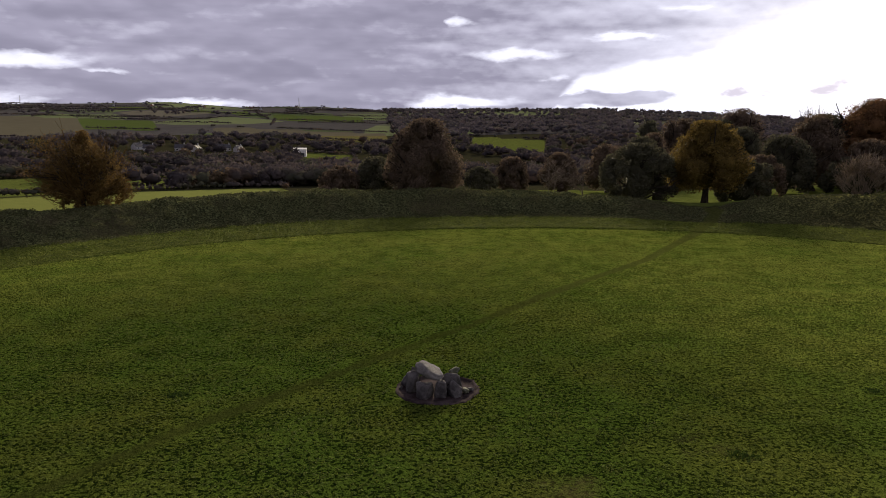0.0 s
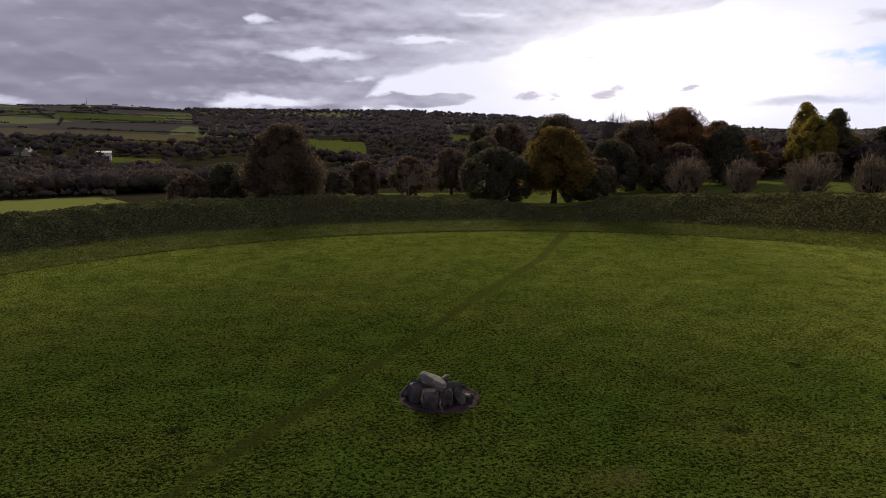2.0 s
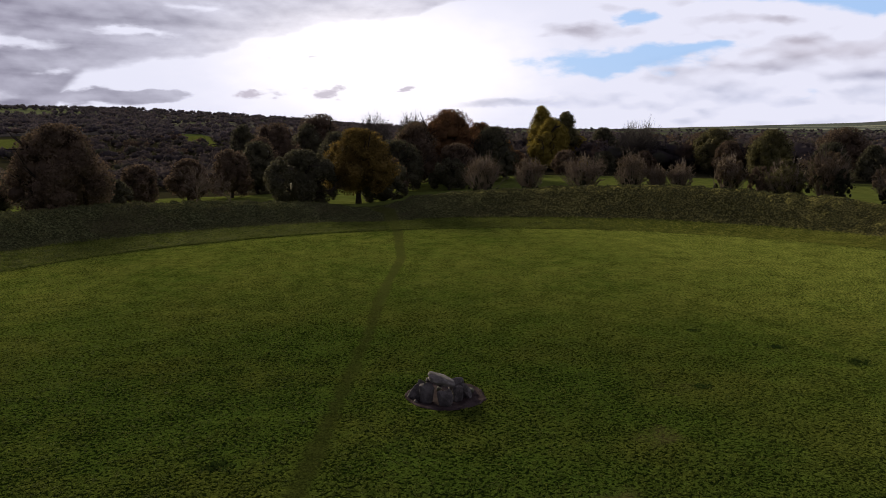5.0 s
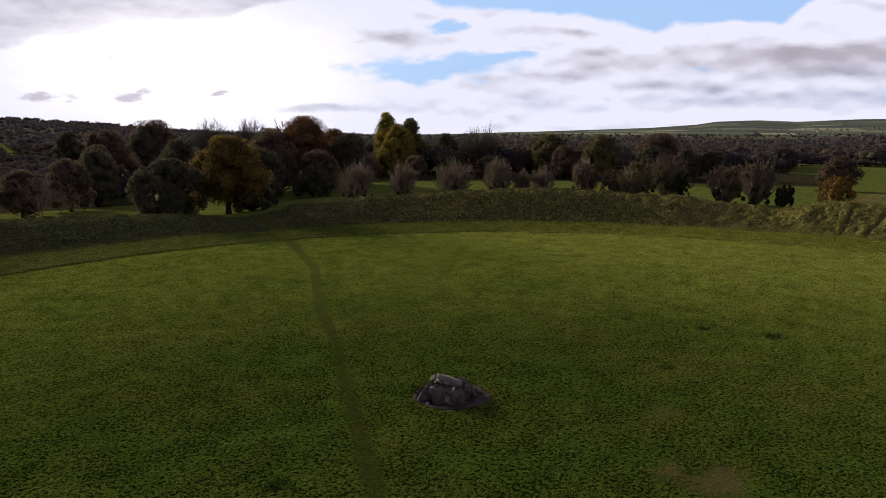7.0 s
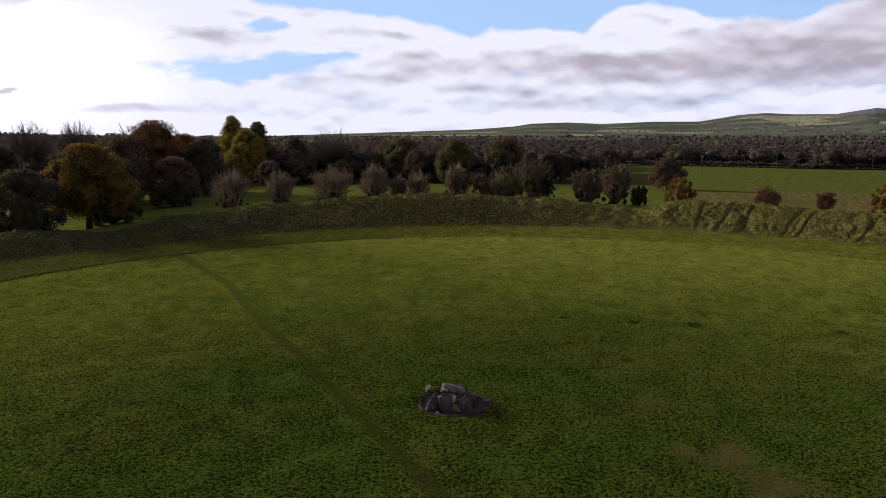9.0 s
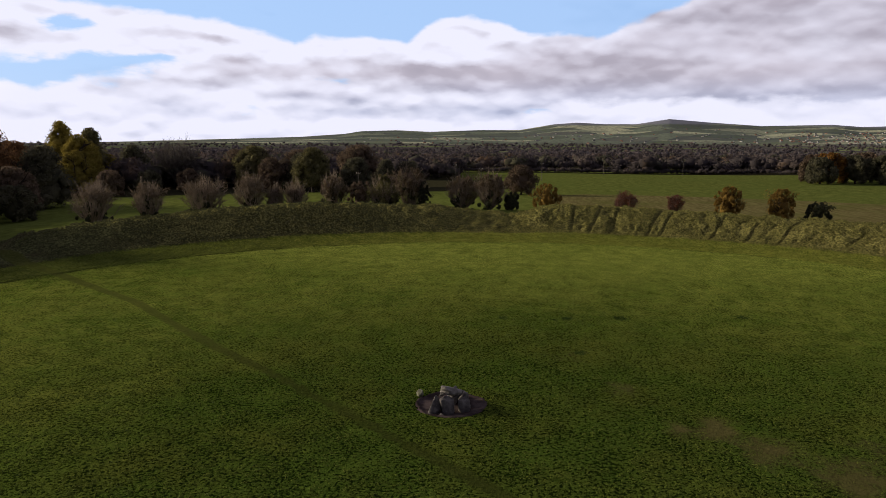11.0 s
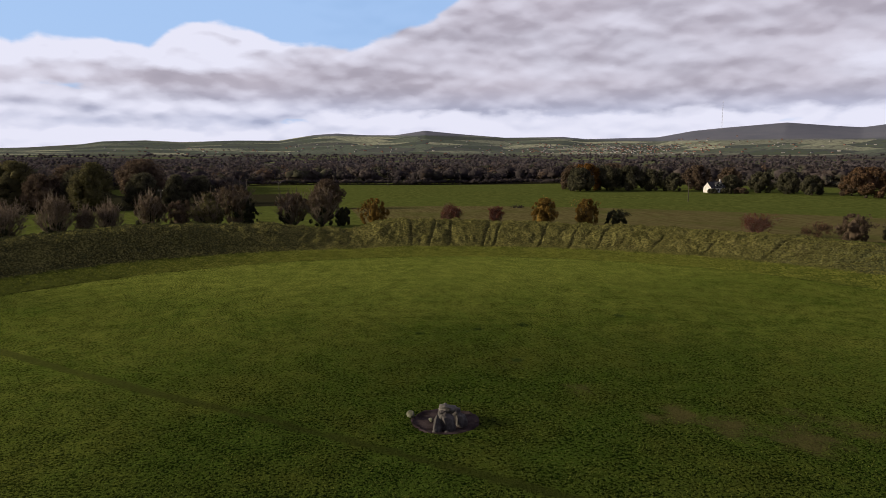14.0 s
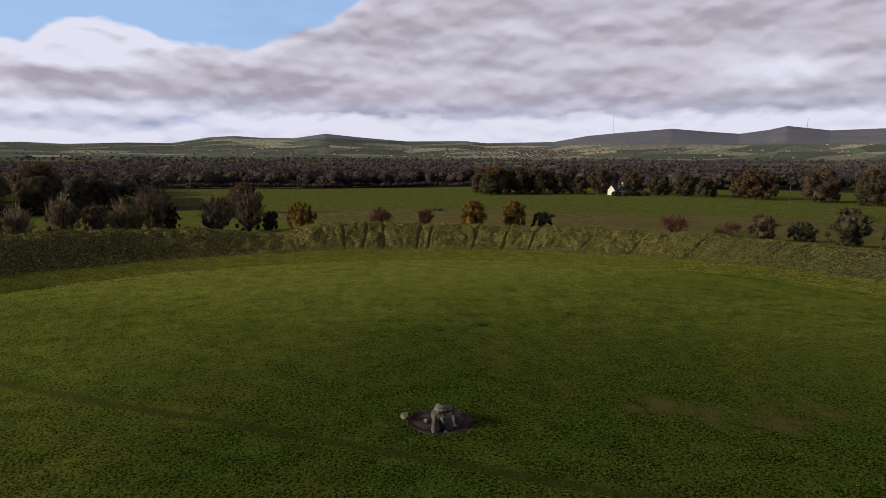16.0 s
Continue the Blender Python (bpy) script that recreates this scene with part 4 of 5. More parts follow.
def crown_points(rng, h, w, low, lobes, n, fill=0.25, taper=0.0, rough=0.0, heart=0.0):
    """Places of leaf clumps: on a dome of uneven lobes, with a shaded mass inside."""
    a, c = w / 2, (h - low) / 2
    lobes = int(lobes * 1.5)
    u = 0.10 + 0.88 * ((np.arange(lobes) + rng.uniform(0, 1, lobes)) / lobes) ** 0.85
    ang = np.arange(lobes) * 2.39996 + rng.normal(0, 0.5, lobes)
    rise = np.clip((u - 0.38) / 0.62, 0, 1)
    wide = np.where(u > 0.38, np.sqrt(1 - rise ** 2), 1 - 0.45 * ((0.38 - u) / 0.38) ** 2) * (1 - taper * u)
    lean = 1 + 0.22 * np.sin(ang * 2 + rng.uniform(0, 6)) * rng.uniform(0.3, 1.0)
    rad = rng.uniform(0.22, 0.40, lobes) * min(a, c) * (1 - 0.35 * rough) * (0.6 + 0.4 * wide)
    out = np.maximum(wide * a * lean * rng.uniform(0.80, 1.05 + 0.2 * rough, lobes) - rad * (0.8 + 0.9 * np.clip(0.3 - u, 0, 1)), 0.0)
    spots = np.stack([np.cos(ang) * out, np.sin(ang) * out, np.minimum(low + u * 2 * c, h - rad * 0.7)], 1)
    pick = rng.choice(lobes, n, p=rad ** 2 / (rad ** 2).sum())
    d = rng.normal(size=(n, 3))
    d /= np.linalg.norm(d, axis=1)[:, None]
    away = spots[pick] - [0, 0, low + 0.8 * c]
    d += 0.75 * away / (np.linalg.norm(away, axis=1)[:, None] + 1e-6)
    d /= np.linalg.norm(d, axis=1)[:, None] + 1e-9
    k = np.where(rng.random(n) < fill, rng.uniform(0.4, 0.95, n), rng.uniform(0.86, 1.22, n))
    p = spots[pick] + d * (rad[pick] * k)[:, None]
    core_at = np.concatenate([spots, [[0, 0, low + f * 2 * c] for f in (0.3, 0.5, 0.68)]])
    core_r = np.concatenate([rad * min(heart * 1.3, 0.85), np.array([0.62, 0.66, 0.48]) * min(a * (1 - 0.5 * taper), c) * heart * 1.7])
    top, bottom, reach = np.percentile(p[:, 2], 99.6), np.percentile(p[:, 2], 1.0), np.percentile(np.hypot(p[:, 0], p[:, 1]), 98)
    core = hearts(core_at, core_r[:, None], rng, 0.92, 0.10)

    def fit(p):
        p = p * np.array([a / reach, a / reach, 1])
        p[:, 2] = low + (p[:, 2] - bottom) * (h - low) / (top - bottom)
        return p

    p = fit(p)
    ok = (p[:, 2] > low * 0.6) & (p[:, 2] < h * 1.01)
    if heart:
        return p[ok], d[ok], (np.maximum(fit(core[0]), [-1e3, -1e3, 0.0]), core[1])
    return p[ok], d[ok]


def grow(name, label, at, h, w, leaf, seed, low=0.2, n=2600, card=0.62, lobes=20, trunk=None, bark="bark", levels=2, kids=5, taper=0.0,
         category="tree", group="", spin=0.0, fill=0.25, sink=0.25, up=0.5, tip_leaves=0, rough=0.0, heart=0.56, twig=0.012):
    """One tree or bush with trunk and limbs and a crown of leaf clumps, standing on the ground."""
    rng = np.random.default_rng(seed)
    ob = thing(name, label, category, pose(at[0], at[1], ground_z(*at) - sink, 0, 0, spin), group)
    h = h - ground_z(*at) + sink
    trunk = trunk or 0.026 * h + 0.02 * w
    p0, p1, ra, rb, tips = branching(rng, h * 0.96, w, max(low * h * 1.05, 0.4), trunk, levels, kids, up)
    part("trunk", np_mesh("trunk", *sticks(p0, p1, np.maximum(ra, twig * 1.4), np.maximum(rb, twig), 4 if twig < 0.02 else 3), MAT[bark]), ob)
    pts, face = np.zeros((0, 3)), np.zeros((0, 3))
    if n:
        n, card = int(n * 1.15), card * 0.84
        pts, face, core = crown_points(rng, h, w, low * h, lobes, n, fill, taper, rough, heart)
    if tip_leaves:
        t = np.repeat(tips, tip_leaves, 0)
        pts = np.concatenate([pts, t + rng.normal(0, 0.045 * w, t.shape)])
        face = np.concatenate([face, rng.normal(size=t.shape)])
    if len(pts):
        spray = cards(pts, card * rng.uniform(0.5, 1.35, len(pts)), rng, face, 1.1)
        part("crown", np_mesh("crown", *(merge(spray, core) if n > 1000 else spray), MAT[leaf], n > 1000), ob)
    return ob


def add_leaves(ob, name, leaf, h, w, low, seed, n, card, lobes=10, label=""):
    """A second growth on a tree, such as ivy round its stems."""
    rng = np.random.default_rng(seed)
    pts, face = crown_points(rng, h, w, low, lobes, n, 0.4, 0.3, 1.0)
    part(name, np_mesh(name, *cards(pts, card * rng.uniform(0.6, 1.3, len(pts)), rng, face), MAT[leaf]), ob, label)


def twig_dome(ob, h, w, seed, count=110, mat="twig", low=0.12, name="twig_crown", spread=68, even=0.7):
    """A fan of bare shoots that rise and spread from the stems."""
    rng = np.random.default_rng(seed)
    a, e = rng.uniform(0, math.tau, count), np.radians(90 - spread * rng.random(count) ** even)
    way = np.stack([np.cos(a) * np.cos(e) ** 0.7, np.sin(a) * np.cos(e) ** 0.7, np.sin(e)], -1)
    foot = np.stack([np.cos(a) * 0.12 * w, np.sin(a) * 0.12 * w, np.full(count, low * h)], -1) * rng.uniform(0.3, 1.0, (count, 1))
    end = way * np.array([w / 2, w / 2, h * (1 - low)]) * rng.uniform(0.78, 1.08, (count, 1)) + [0, 0, low * h]
    mid = foot * 0.4 + end * 0.6 + rng.normal(0, 0.04 * w, (count, 3))
    p0, p1, r0, r1 = [foot, mid], [mid, end], [np.full(count, 0.075), np.full(count, 0.05)], [np.full(count, 0.05), np.full(count, 0.03)]
    for _ in range(5):
        st = mid + (end - mid) * rng.uniform(-0.4, 0.8, (count, 1))
        p0.append(st), p1.append(st + (end - mid) * rng.uniform(0.35, 0.7, (count, 1)) + rng.normal(0, 0.055 * w, (count, 3)))
        r0.append(np.full(count, 0.042)), r1.append(np.full(count, 0.024))
    v, f = sticks(np.concatenate(p0), np.concatenate(p1), np.concatenate(r0), np.concatenate(r1), 3)
    v[:, 2] = np.maximum(v[:, 2], 0)
    part(name, np_mesh(name, v, f, MAT[mat]), ob, "pale fine bare shoots")


def plant_trees():
    # by the ring
    larch = grow("tree", "full orange-brown larch-like tree with fine twigs on the bank", (-56.5, 120), 15.6, 13.4, "larch", 101, 0.02, 9000, 0.26, 44, 0.5, "bark", 4, 6,
                 0.75, tip_leaves=5, up=0.6, heart=0.3, rough=1.0)
    twig_dome(larch, 12.6, 14.8, 133, 170, "larch", 0.2, spread=88, even=0.5)
    add_leaves(larch, "lower_crown", "larch", 7.5, 11.5, 0.0, 131, 4500, 0.26, 24, "dense dark lower twigs")
    grow("tree", "large dark brown-green tree behind the bank", (-2, 166), 17.9, 20.5, "dusk", 102, 0.06, 16000, 0.50, 36, taper=0.2)
    grow("tree", "dark low-branched tree beside the entrance", (43, 151), 12.7, 16.0, "dark", 103, 0.03, 12000, 0.46, 30)
    grow("oak_tree", "yellow-brown oak tree at the end of the path", (57, 151), 17.3, 19.0, "oak", 104, 0.18, 16000, 0.44, 40, 0.75, taper=0.35)
    grow("tree", "dark green tree crowding the oak by the entrance", (67, 156), 9.0, 13.0, "dark", 105, 0.03, 7000, 0.48, 20)
    # wood to the south
    rows = [((130, 305), 23.4, 25, "dusk"), ((121, 300), 19, 18, "dark"), ((99, 286), 19.1, 22, "dusk"), ((88, 292), 18.5, 15, "dark"), ((100, 189), 19.1, 18, "dusk"),
            ((88, 180), 14, 16, "dark"), ((112, 205), 19.5, 17, "dark"), ((122, 200), 23.5, 23, "rust"), ((131, 188), 18, 17, "dark"), ((108, 178), 13, 14, "dusk"),
            ((140, 205), 19.5, 16, "rust"), ((146, 220), 17, 15, "olive"), ((77, 170), 9.5, 13, "dusk"), ((97, 168), 9, 12, "dark"),
            ((205, 232), 22, 18, "gold"), ((223, 240), 25, 14, "olive"), ((213, 246), 27.5, 16, "gold"), ((228, 236), 14, 14, "gold"), ((197, 228), 16, 14, "gold"),
            ((238, 230), 17.9, 15, "dark"), ((180, 236), 13, 13, "orange"), ((168, 228), 12, 12, "olive"), ((165, 214), 9, 13, "russet"),
            ((185, 205), 9, 13, "dusk"), ((202, 200), 8.5, 13, "dark"), ((218, 192), 8.5, 12, "dusk"),
            ((243, 176), 17.8, 19, "olive"), ((255, 190), 16, 18, "dusk"), ((232, 163), 13, 15, "dusk"), ((223, 141), 17.3, 16, "olive"), ((236, 150), 15, 16, "dark"),
            ((250, 158), 16, 17, "dusk"), ((266, 135), 18.2, 21, "dusk"), ((240, 128), 13, 14, "dark"), ((250, 118), 12, 14, "dark"), ((268, 112), 11, 14, "dark"),
            ((215, 57), 11.2, 13, "dusk"), ((36, 205), 9, 12, "dusk"), ((22, 200), 8, 13, "dusk"), ((12, 188), 6, 10, "dark"), ((52, 215), 11, 13, "dusk"),
            ((66, 228), 13, 15, "dark"), ((-14, 178), 9, 14, "dark"), ((-22, 172), 7, 12, "dusk"), ((75, 245), 14, 16, "dusk"), ((110, 255), 16, 18, "dark"),
            ((150, 255), 15, 18, "dusk"), ((165, 250), 14, 16, "dusk"), ((190, 255), 13, 16, "dusk")]
    words = {"dusk": "brown-green autumn tree in the wood", "dark": "dark evergreen-looking tree in the wood", "russet": "chestnut tree with dull brown crown", "rust": "chestnut tree with rust-brown crown",
             "olive": "olive-green tree at the wood's edge", "gold": "tall yellow autumn tree lit by the sun", "orange": "low orange-brown tree in the wood"}
    for i, (at, h, w, leaf) in enumerate(rows):
        grow("tree", words[leaf], at, h, w, leaf, 200 + i, 0.07, int(2200 + 17 * h * w), 0.55, 30, taper=0.3 if leaf == "gold" else 0.15,
             spin=i * 37, group="woodland trees")
    # bare crowns
    for i, (at, h, w, label) in enumerate([((231, 205), 20.4, 16, "leafless umbrella-shaped tree above the wood"), ((172, 325), 25, 15, "leafless grey tree above the wood"),
                                           ((196, 325), 26, 14, "leafless grey tree above the wood")]):
        b = grow("bare_tree", label, at, h - 5, w * 0.7, "russet", 301 + i, 0.3, 0, 0.5, 10, 0.3, "grey_bark", 3, 4, up=0.6, twig=0.05)
        twig_dome(b, h - ground_z(*at), w * 1.15, 330 + i, 330, "grey_bark", 0.5, spread=86, even=0.5)
    for i, (at, h, w) in enumerate([((37, 178), 8, 9), ((31, 184), 9, 9), ((28, 176), 7, 8)]):
        grow("bare_tree", "pale leafless tree on the slope", at, h, w, "dusk", 310 + i, 0.15, 0, 0.3, 8, 0.16, "twig", 5, 4, up=0.7, twig=0.025)


plant_trees()


def plant_bushes():
    """Hawthorns and ivy-clad stems along the outer foot of the bank."""
    twiggy = [((79, 133), 12.0, 9.0), ((87, 126), 11.7, 6.6), ((96, 118), 12.3, 9.5), ((104, 111), 12.6, 7.8), ((107, 106), 10.0, 4.2), ((110, 102), 10.7, 5.5)]
    for i, (at, h, w) in enumerate(twiggy):
        b = grow("hawthorn_bush", "twiggy half-bare hawthorn bush with ivy round its stems", at, h - 0.8, w * 0.95, "thorn", 400 + i, 0.42, 330, 0.3, 16, 0.16, "twig", 3, 6,
                 category="bush", group="bushes round the bank", up=0.75, tip_leaves=3, twig=0.03)
        tall = h - ground_z(*at)
        twig_dome(b, tall * 0.95, w * 1.12, 420 + i)
        add_leaves(b, "ivy", "ivy", tall * 0.62, w * 0.60, 0.0, 430 + i, 3400, 0.34, 12, "dark ivy round the stems")
        if w > 6:
            add_leaves(b, "ivy", "ivy", tall * 0.34, w * 0.95, 0.0, 450 + i, 1600, 0.32, 9, "low dark growth round the foot")
    leafy_rows = [((119, 96), 12.0, 7.8, "thorn"), ((123, 90), 9.5, 8.0, "dusk"), ((119, 83), 11.5, 7.2, "olive"), ((126, 78), 14.0, 10.5, "thorn"), ((124, 74), 9.7, 3.6, "ivy"),
                  ((124, 64), 12.0, 9.4, "thorn"), ((121, 57), 12.8, 8.2, "thorn"), ((123, 52), 7.5, 4.0, "ivy"), ((131, 44), 9.1, 7.4, "amber"), ((124, 25), 8.2, 5.4, "red"),
                  ((122, 14), 7.5, 3.6, "red"), ((114, 4), 9.9, 6.6, "amber"), ((114, -7), 9.6, 7.2, "amber"), ((113, -14), 6.9, 6.0, "ivy"), ((92, -38), 7.5, 6.5, "red"),
                  ((88, -50), 5.9, 7.0, "russet"), ((76, -49), 8.5, 7.0, "dusk"), ((74, -58), 6.8, 7.0, "dark"), ((63, -59), 10.6, 9.0, "dark"), ((54, -62), 8.5, 7.5, "dark")]
    words = {"thorn": "pale brown-twigged hawthorn with dark ivy below", "amber": "amber-leaved round bush behind the bank", "russet": "brown-leaved hawthorn bush by the bank", "dusk": "dull brown bush at the foot of the bank", "orange": "orange-brown autumn bush behind the bank",
             "olive": "tall pale-topped tree with ivy-dark stems", "ivy": "small dark green bush by the bank", "red": "thin reddish twiggy bush behind the bank", "gold": "golden-leaved round bush behind the bank",
             "dark": "dark green bush beyond the bank"}
    for i, (at, h, w, leaf) in enumerate(leafy_rows):
        sparse = leaf == "red" or i in (15,)
        b = grow("bush", words[leaf], at, h - (1.0 if leaf == "thorn" else 0), w, leaf, 500 + i, 0.38 if leaf == "thorn" else 0.0, 500 if sparse else int(1500 + 16 * h * w), 0.24 if sparse else 0.34, 24, 0.10 if sparse else 0.2,
                 "twig" if leaf in ("red", "olive", "thorn") else "bark", 4 if sparse or leaf == "olive" else 3, 5, category="bush", group="bushes round the bank",
                 up=0.75, tip_leaves=3, rough=1.0, spin=i * 61)
        tall = h - ground_z(*at)
        if leaf in ("thorn", "olive", "red"):
            twig_dome(b, tall * 0.98, w * 1.08, 570 + i, 80 if leaf == "red" else 90, "red_twig" if leaf == "red" else "twig")
        if leaf in ("thorn", "olive"):
            add_leaves(b, "ivy", "ivy", tall * 0.62, w * 0.72, 0.0, 540 + i, 3600, 0.34, 12, "dark ivy round the stems")


plant_bushes()


def far_woods():
    """Copse by the house, hedges and the woods of the plain and the valley."""
    for i, (at, h, w, leaf) in enumerate([((340, -84), 14, 17, "dark"), ((352, -92), 16, 17, "orange"), ((350, -104), 15, 16, "dark"), ((346, -116), 15, 18, "dark"), ((342, -128), 13, 16, "dark"),
                                          ((335, -138), 11, 13, "dark"), ((362, -88), 15, 18, "dusk"), ((372, -116), 16, 20, "dusk"), ((325, -168), 10, 12, "dark"), ((312, -178), 12, 14, "dark"),
                                          ((300, -186), 12, 15, "dark"), ((286, -190), 11, 14, "dark"), ((256, -197), 15.5, 22, "russet"), ((228, -212), 17, 21, "dusk"), ((212, -228), 17, 20, "russet"),
                                          ((200, -215), 15, 17, "dark"), ((275, -205), 13, 15, "dusk"), ((335, -172), 14, 15, "dusk"), ((350, -160), 15, 18, "dusk"), ((309, -156), 3.4, 7, "dark"), ((307, -163), 3.6, 8, "dusk"), ((311, -149), 3.0, 5, "dark")]):
        words = {"dark": "dark tree in the copse by the white house", "orange": "orange-red tree in the copse", "dusk": "dull brown tree behind the field",
                 "russet": "rust-coloured spreading tree beyond the field"}
        grow("tree", words[leaf], at, h - 1.5, w, leaf, 600 + i, 0.05, int(2200 + 12 * h * w), 0.8, 20, group="field trees", spin=i * 51)
    rng = np.random.default_rng(77)

    def taken(az, r):
        hit = np.zeros(len(az), bool)
        for a0, a1, r0, r1, _ in FIELDS:
            pad = 7 / ((r0 + r1) / 2) * 57
            rr = r - skew(a0, r0) * (az - (a0 + a1) / 2)
            hit |= (az > a0 - pad * 0.3) & (az < a1 + pad * 0.3) & (rr > r0) & (rr < r1 + 4)
        return hit

    def crowd(name, label, az, r, hs, n_cards, card, lobes=3, mat="woods"):
        """Many crowns: lumpy masses with leaf sprays over them."""
        k = len(az)
        x, y = CX - r * np.sin(np.radians(az)), CY + r * np.cos(np.radians(az))
        ws = hs * rng.uniform(0.50, 0.95, k)
        mid = np.stack([x, y, height(x, y) + hs * 0.48], -1)
        off = rng.normal(0, 1, (k, lobes, 3))
        off /= np.linalg.norm(off, axis=2)[:, :, None]
        off[:, 0] = (0, 0, 0.35)
        size = rng.uniform(0.5, 0.68, (k, lobes))
        size[:, 0] = 0.78
        spread = np.stack([ws, ws, hs * 0.5], -1)
        c = (mid[:, None] + off * (1.0 - size)[..., None] * 1.15 * spread[:, None]).reshape(-1, 3)
        rad = (size[..., None] * spread[:, None]).reshape(-1, 3)
        body = hearts(c, rad * 0.78, rng, 1.0, 0.16, ball(1))
        d = rng.normal(size=(len(c), n_cards, 3))
        d /= np.linalg.norm(d, axis=2)[:, :, None]
        d[..., 2] = np.abs(d[..., 2]) * np.where(rng.random(d.shape[:2]) < 0.8, 1, -1)
        p = c[:, None] + d * rad[:, None] * rng.uniform(0.75, 1.15, d.shape[:2] + (1,))
        big = (card * np.repeat(hs, lobes)[:, None] * rng.uniform(0.6, 1.3, d.shape[:2])).ravel()
        spray = cards(p.reshape(-1, 3), big, rng, d.reshape(-1, 3), 1.8)
        tagged(new(name, np_mesh(name, *merge(body, spray), MAT[mat], True)), label, "woodland", kind="stuff")

    def sample(count, a0, a1, r0, r1, gap=0.0, seed=1):
        az = rng.uniform(a0, a1, count)
        r = np.exp(rng.uniform(math.log(r0), math.log(r1), count))
        x, y = CX - r * np.sin(np.radians(az)), CY + r * np.cos(np.radians(az))
        ok = ~taken(az, r) & (fbm(x / 170, y / 170, 3, seed) > gap)
        ok &= ~((az > 15.5) & (az < 26) & (r > 500) & (r < 625) & (rng.random(count) < 0.85))
        return az[ok], r[ok]

    az, r = sample(2600, -150, -62, 335, 900, -0.14, 61)
    crowd("plain_woods", "dark mixed autumn woodland on the plain", az, r, rng.uniform(7, 15, len(az)), 22, 0.16)
    az, r = sample(7000, -160, -25, 850, 2900, -0.20, 62)
    crowd("distant_woods", "dim belt of distant woodland below the hills", az, r, rng.uniform(6, 12, len(az)), 22, 0.22, 1, "hazed_woods")
    az, r = sample(900, -62, -30, 270, 800, -0.3, 63)
    crowd("south_woods", "dark woodland behind the ring", az, r, rng.uniform(9, 16, len(az)), 26, 0.15)
    az, r = sample(3600, -34, 60, 240, 760, -0.14, 64)
    crowd("valley_woods", "dark hedges and woods filling the valley", az, r, rng.uniform(4, 9, len(az)), 22, 0.17, 2)
    az, r = sample(8000, -40, 60, 720, 2550, 0.09, 65)
    crowd("ridge_woods", "copses and woods on the far ridge", az, r, rng.uniform(5, 9, len(az)), 20, 0.24, 1, "hazed_woods")
    az, r = sample(4000, -34, 4, 790, 2500, -0.14, 66)
    crowd("slope_woods", "dim woods on the slope across the valley", az, r, rng.uniform(6, 10, len(az)), 22, 0.22, 1, "hazed_woods")
    az = rng.uniform(-7, 21, 330)
    crowd("hedge_belt", "thick dark hedge and brown trees below the bank", az, 240 + 60 * rng.random(330), rng.uniform(5.0, 9.0, 330), 40, 0.10)
    # hedges along field edges
    A, R = [], []
    for a0, a1, r0, r1, _ in FIELDS[3:]:
        if a0 < -60 and r0 < 480:
            continue
        lean, mid = skew(a0, r0), (a0 + a1) / 2
        for rr in (r0, r1):
            step = 1.5 / rr * 57.3 * (1 + rr / 900)
            k = max(int((a1 - a0) / step), 2)
            line = np.linspace(a0, a1, k) + rng.normal(0, 0.1, k) * step
            A.append(line), R.append(rr + lean * (line - mid) + 0.02 * rr * fbm(line / 4, line * 0, 2, 13) + rng.normal(0, 0.6, k))
        for aa in (a0, a1):
            k = max(int((r1 - r0) / 2.5), 2)
            A.append(aa + 0.4 * fbm(np.linspace(r0, r1, k) / 60, np.zeros(k), 2, 14)), R.append(np.linspace(r0, r1, k) + lean * (aa - mid))
    # hedge lines over the slopes to the north
    for i in range(60):
        a0, r0, length = rng.uniform(-8, 36), rng.uniform(1000, 2450), rng.uniform(3, 9)
        k = int(length * r0 / 57.3 / 3.6)
        line = np.linspace(a0, a0 + length, k)
        A.append(line), R.append(r0 + r0 * rng.normal(0.006, 0.010) * (line - a0) + rng.normal(0, 1.5, k))
    for i in range(40):
        a0, r0, length = rng.uniform(-8, 40), rng.uniform(1000, 2250), rng.uniform(100, 260)
        k = int(length / 5)
        A.append(np.linspace(a0, a0 + rng.normal(0, 1.5), k)), R.append(np.linspace(r0, r0 + length, k))
    az, r = np.concatenate(A), np.concatenate(R)
    ok = (r > 210) & ~((r > 560) & taken(az, r - 6) & taken(az, r + 6))
    crowd("field_hedges", "low dark hedges between the fields", az[ok], r[ok], rng.uniform(1.6, 3.0, ok.sum()) * (1 + r[ok] / 1800), 8, 0.25, 1)
    az = np.linspace(-134, -68, 420)
    crowd("field_hedges", "low dark hedge at the far side of the field", az, 472 + 4 * np.sin(az), rng.uniform(2.5, 5.0, 420), 20, 0.2, 1)


far_woods()


# ---------------------------------------------------------------- houses, poles and small things far off
def gable(name, size, eave, ridge, mat, at=(0, 0, 0)):
    """A body with gable ends: length along x."""
    l, w = size[0] / 2, size[1] / 2
    bm = bmesh.new()
    v = [bm.verts.new((at[0] + x, at[1] + y, at[2] + z)) for x in (-l, l) for y, z in ((-w, 0), (w, 0), (w, eave), (0, ridge), (-w, eave))]
    bm.faces.new(v[:5][::-1]), bm.faces.new(v[5:])
    for i in range(5):
        bm.faces.new((v[i], v[(i + 1) % 5], v[5 + (i + 1) % 5], v[5 + i]))
    bmesh.ops.recalc_face_normals(bm, faces=bm.faces)
    return bm_mesh(name, bm, mat)


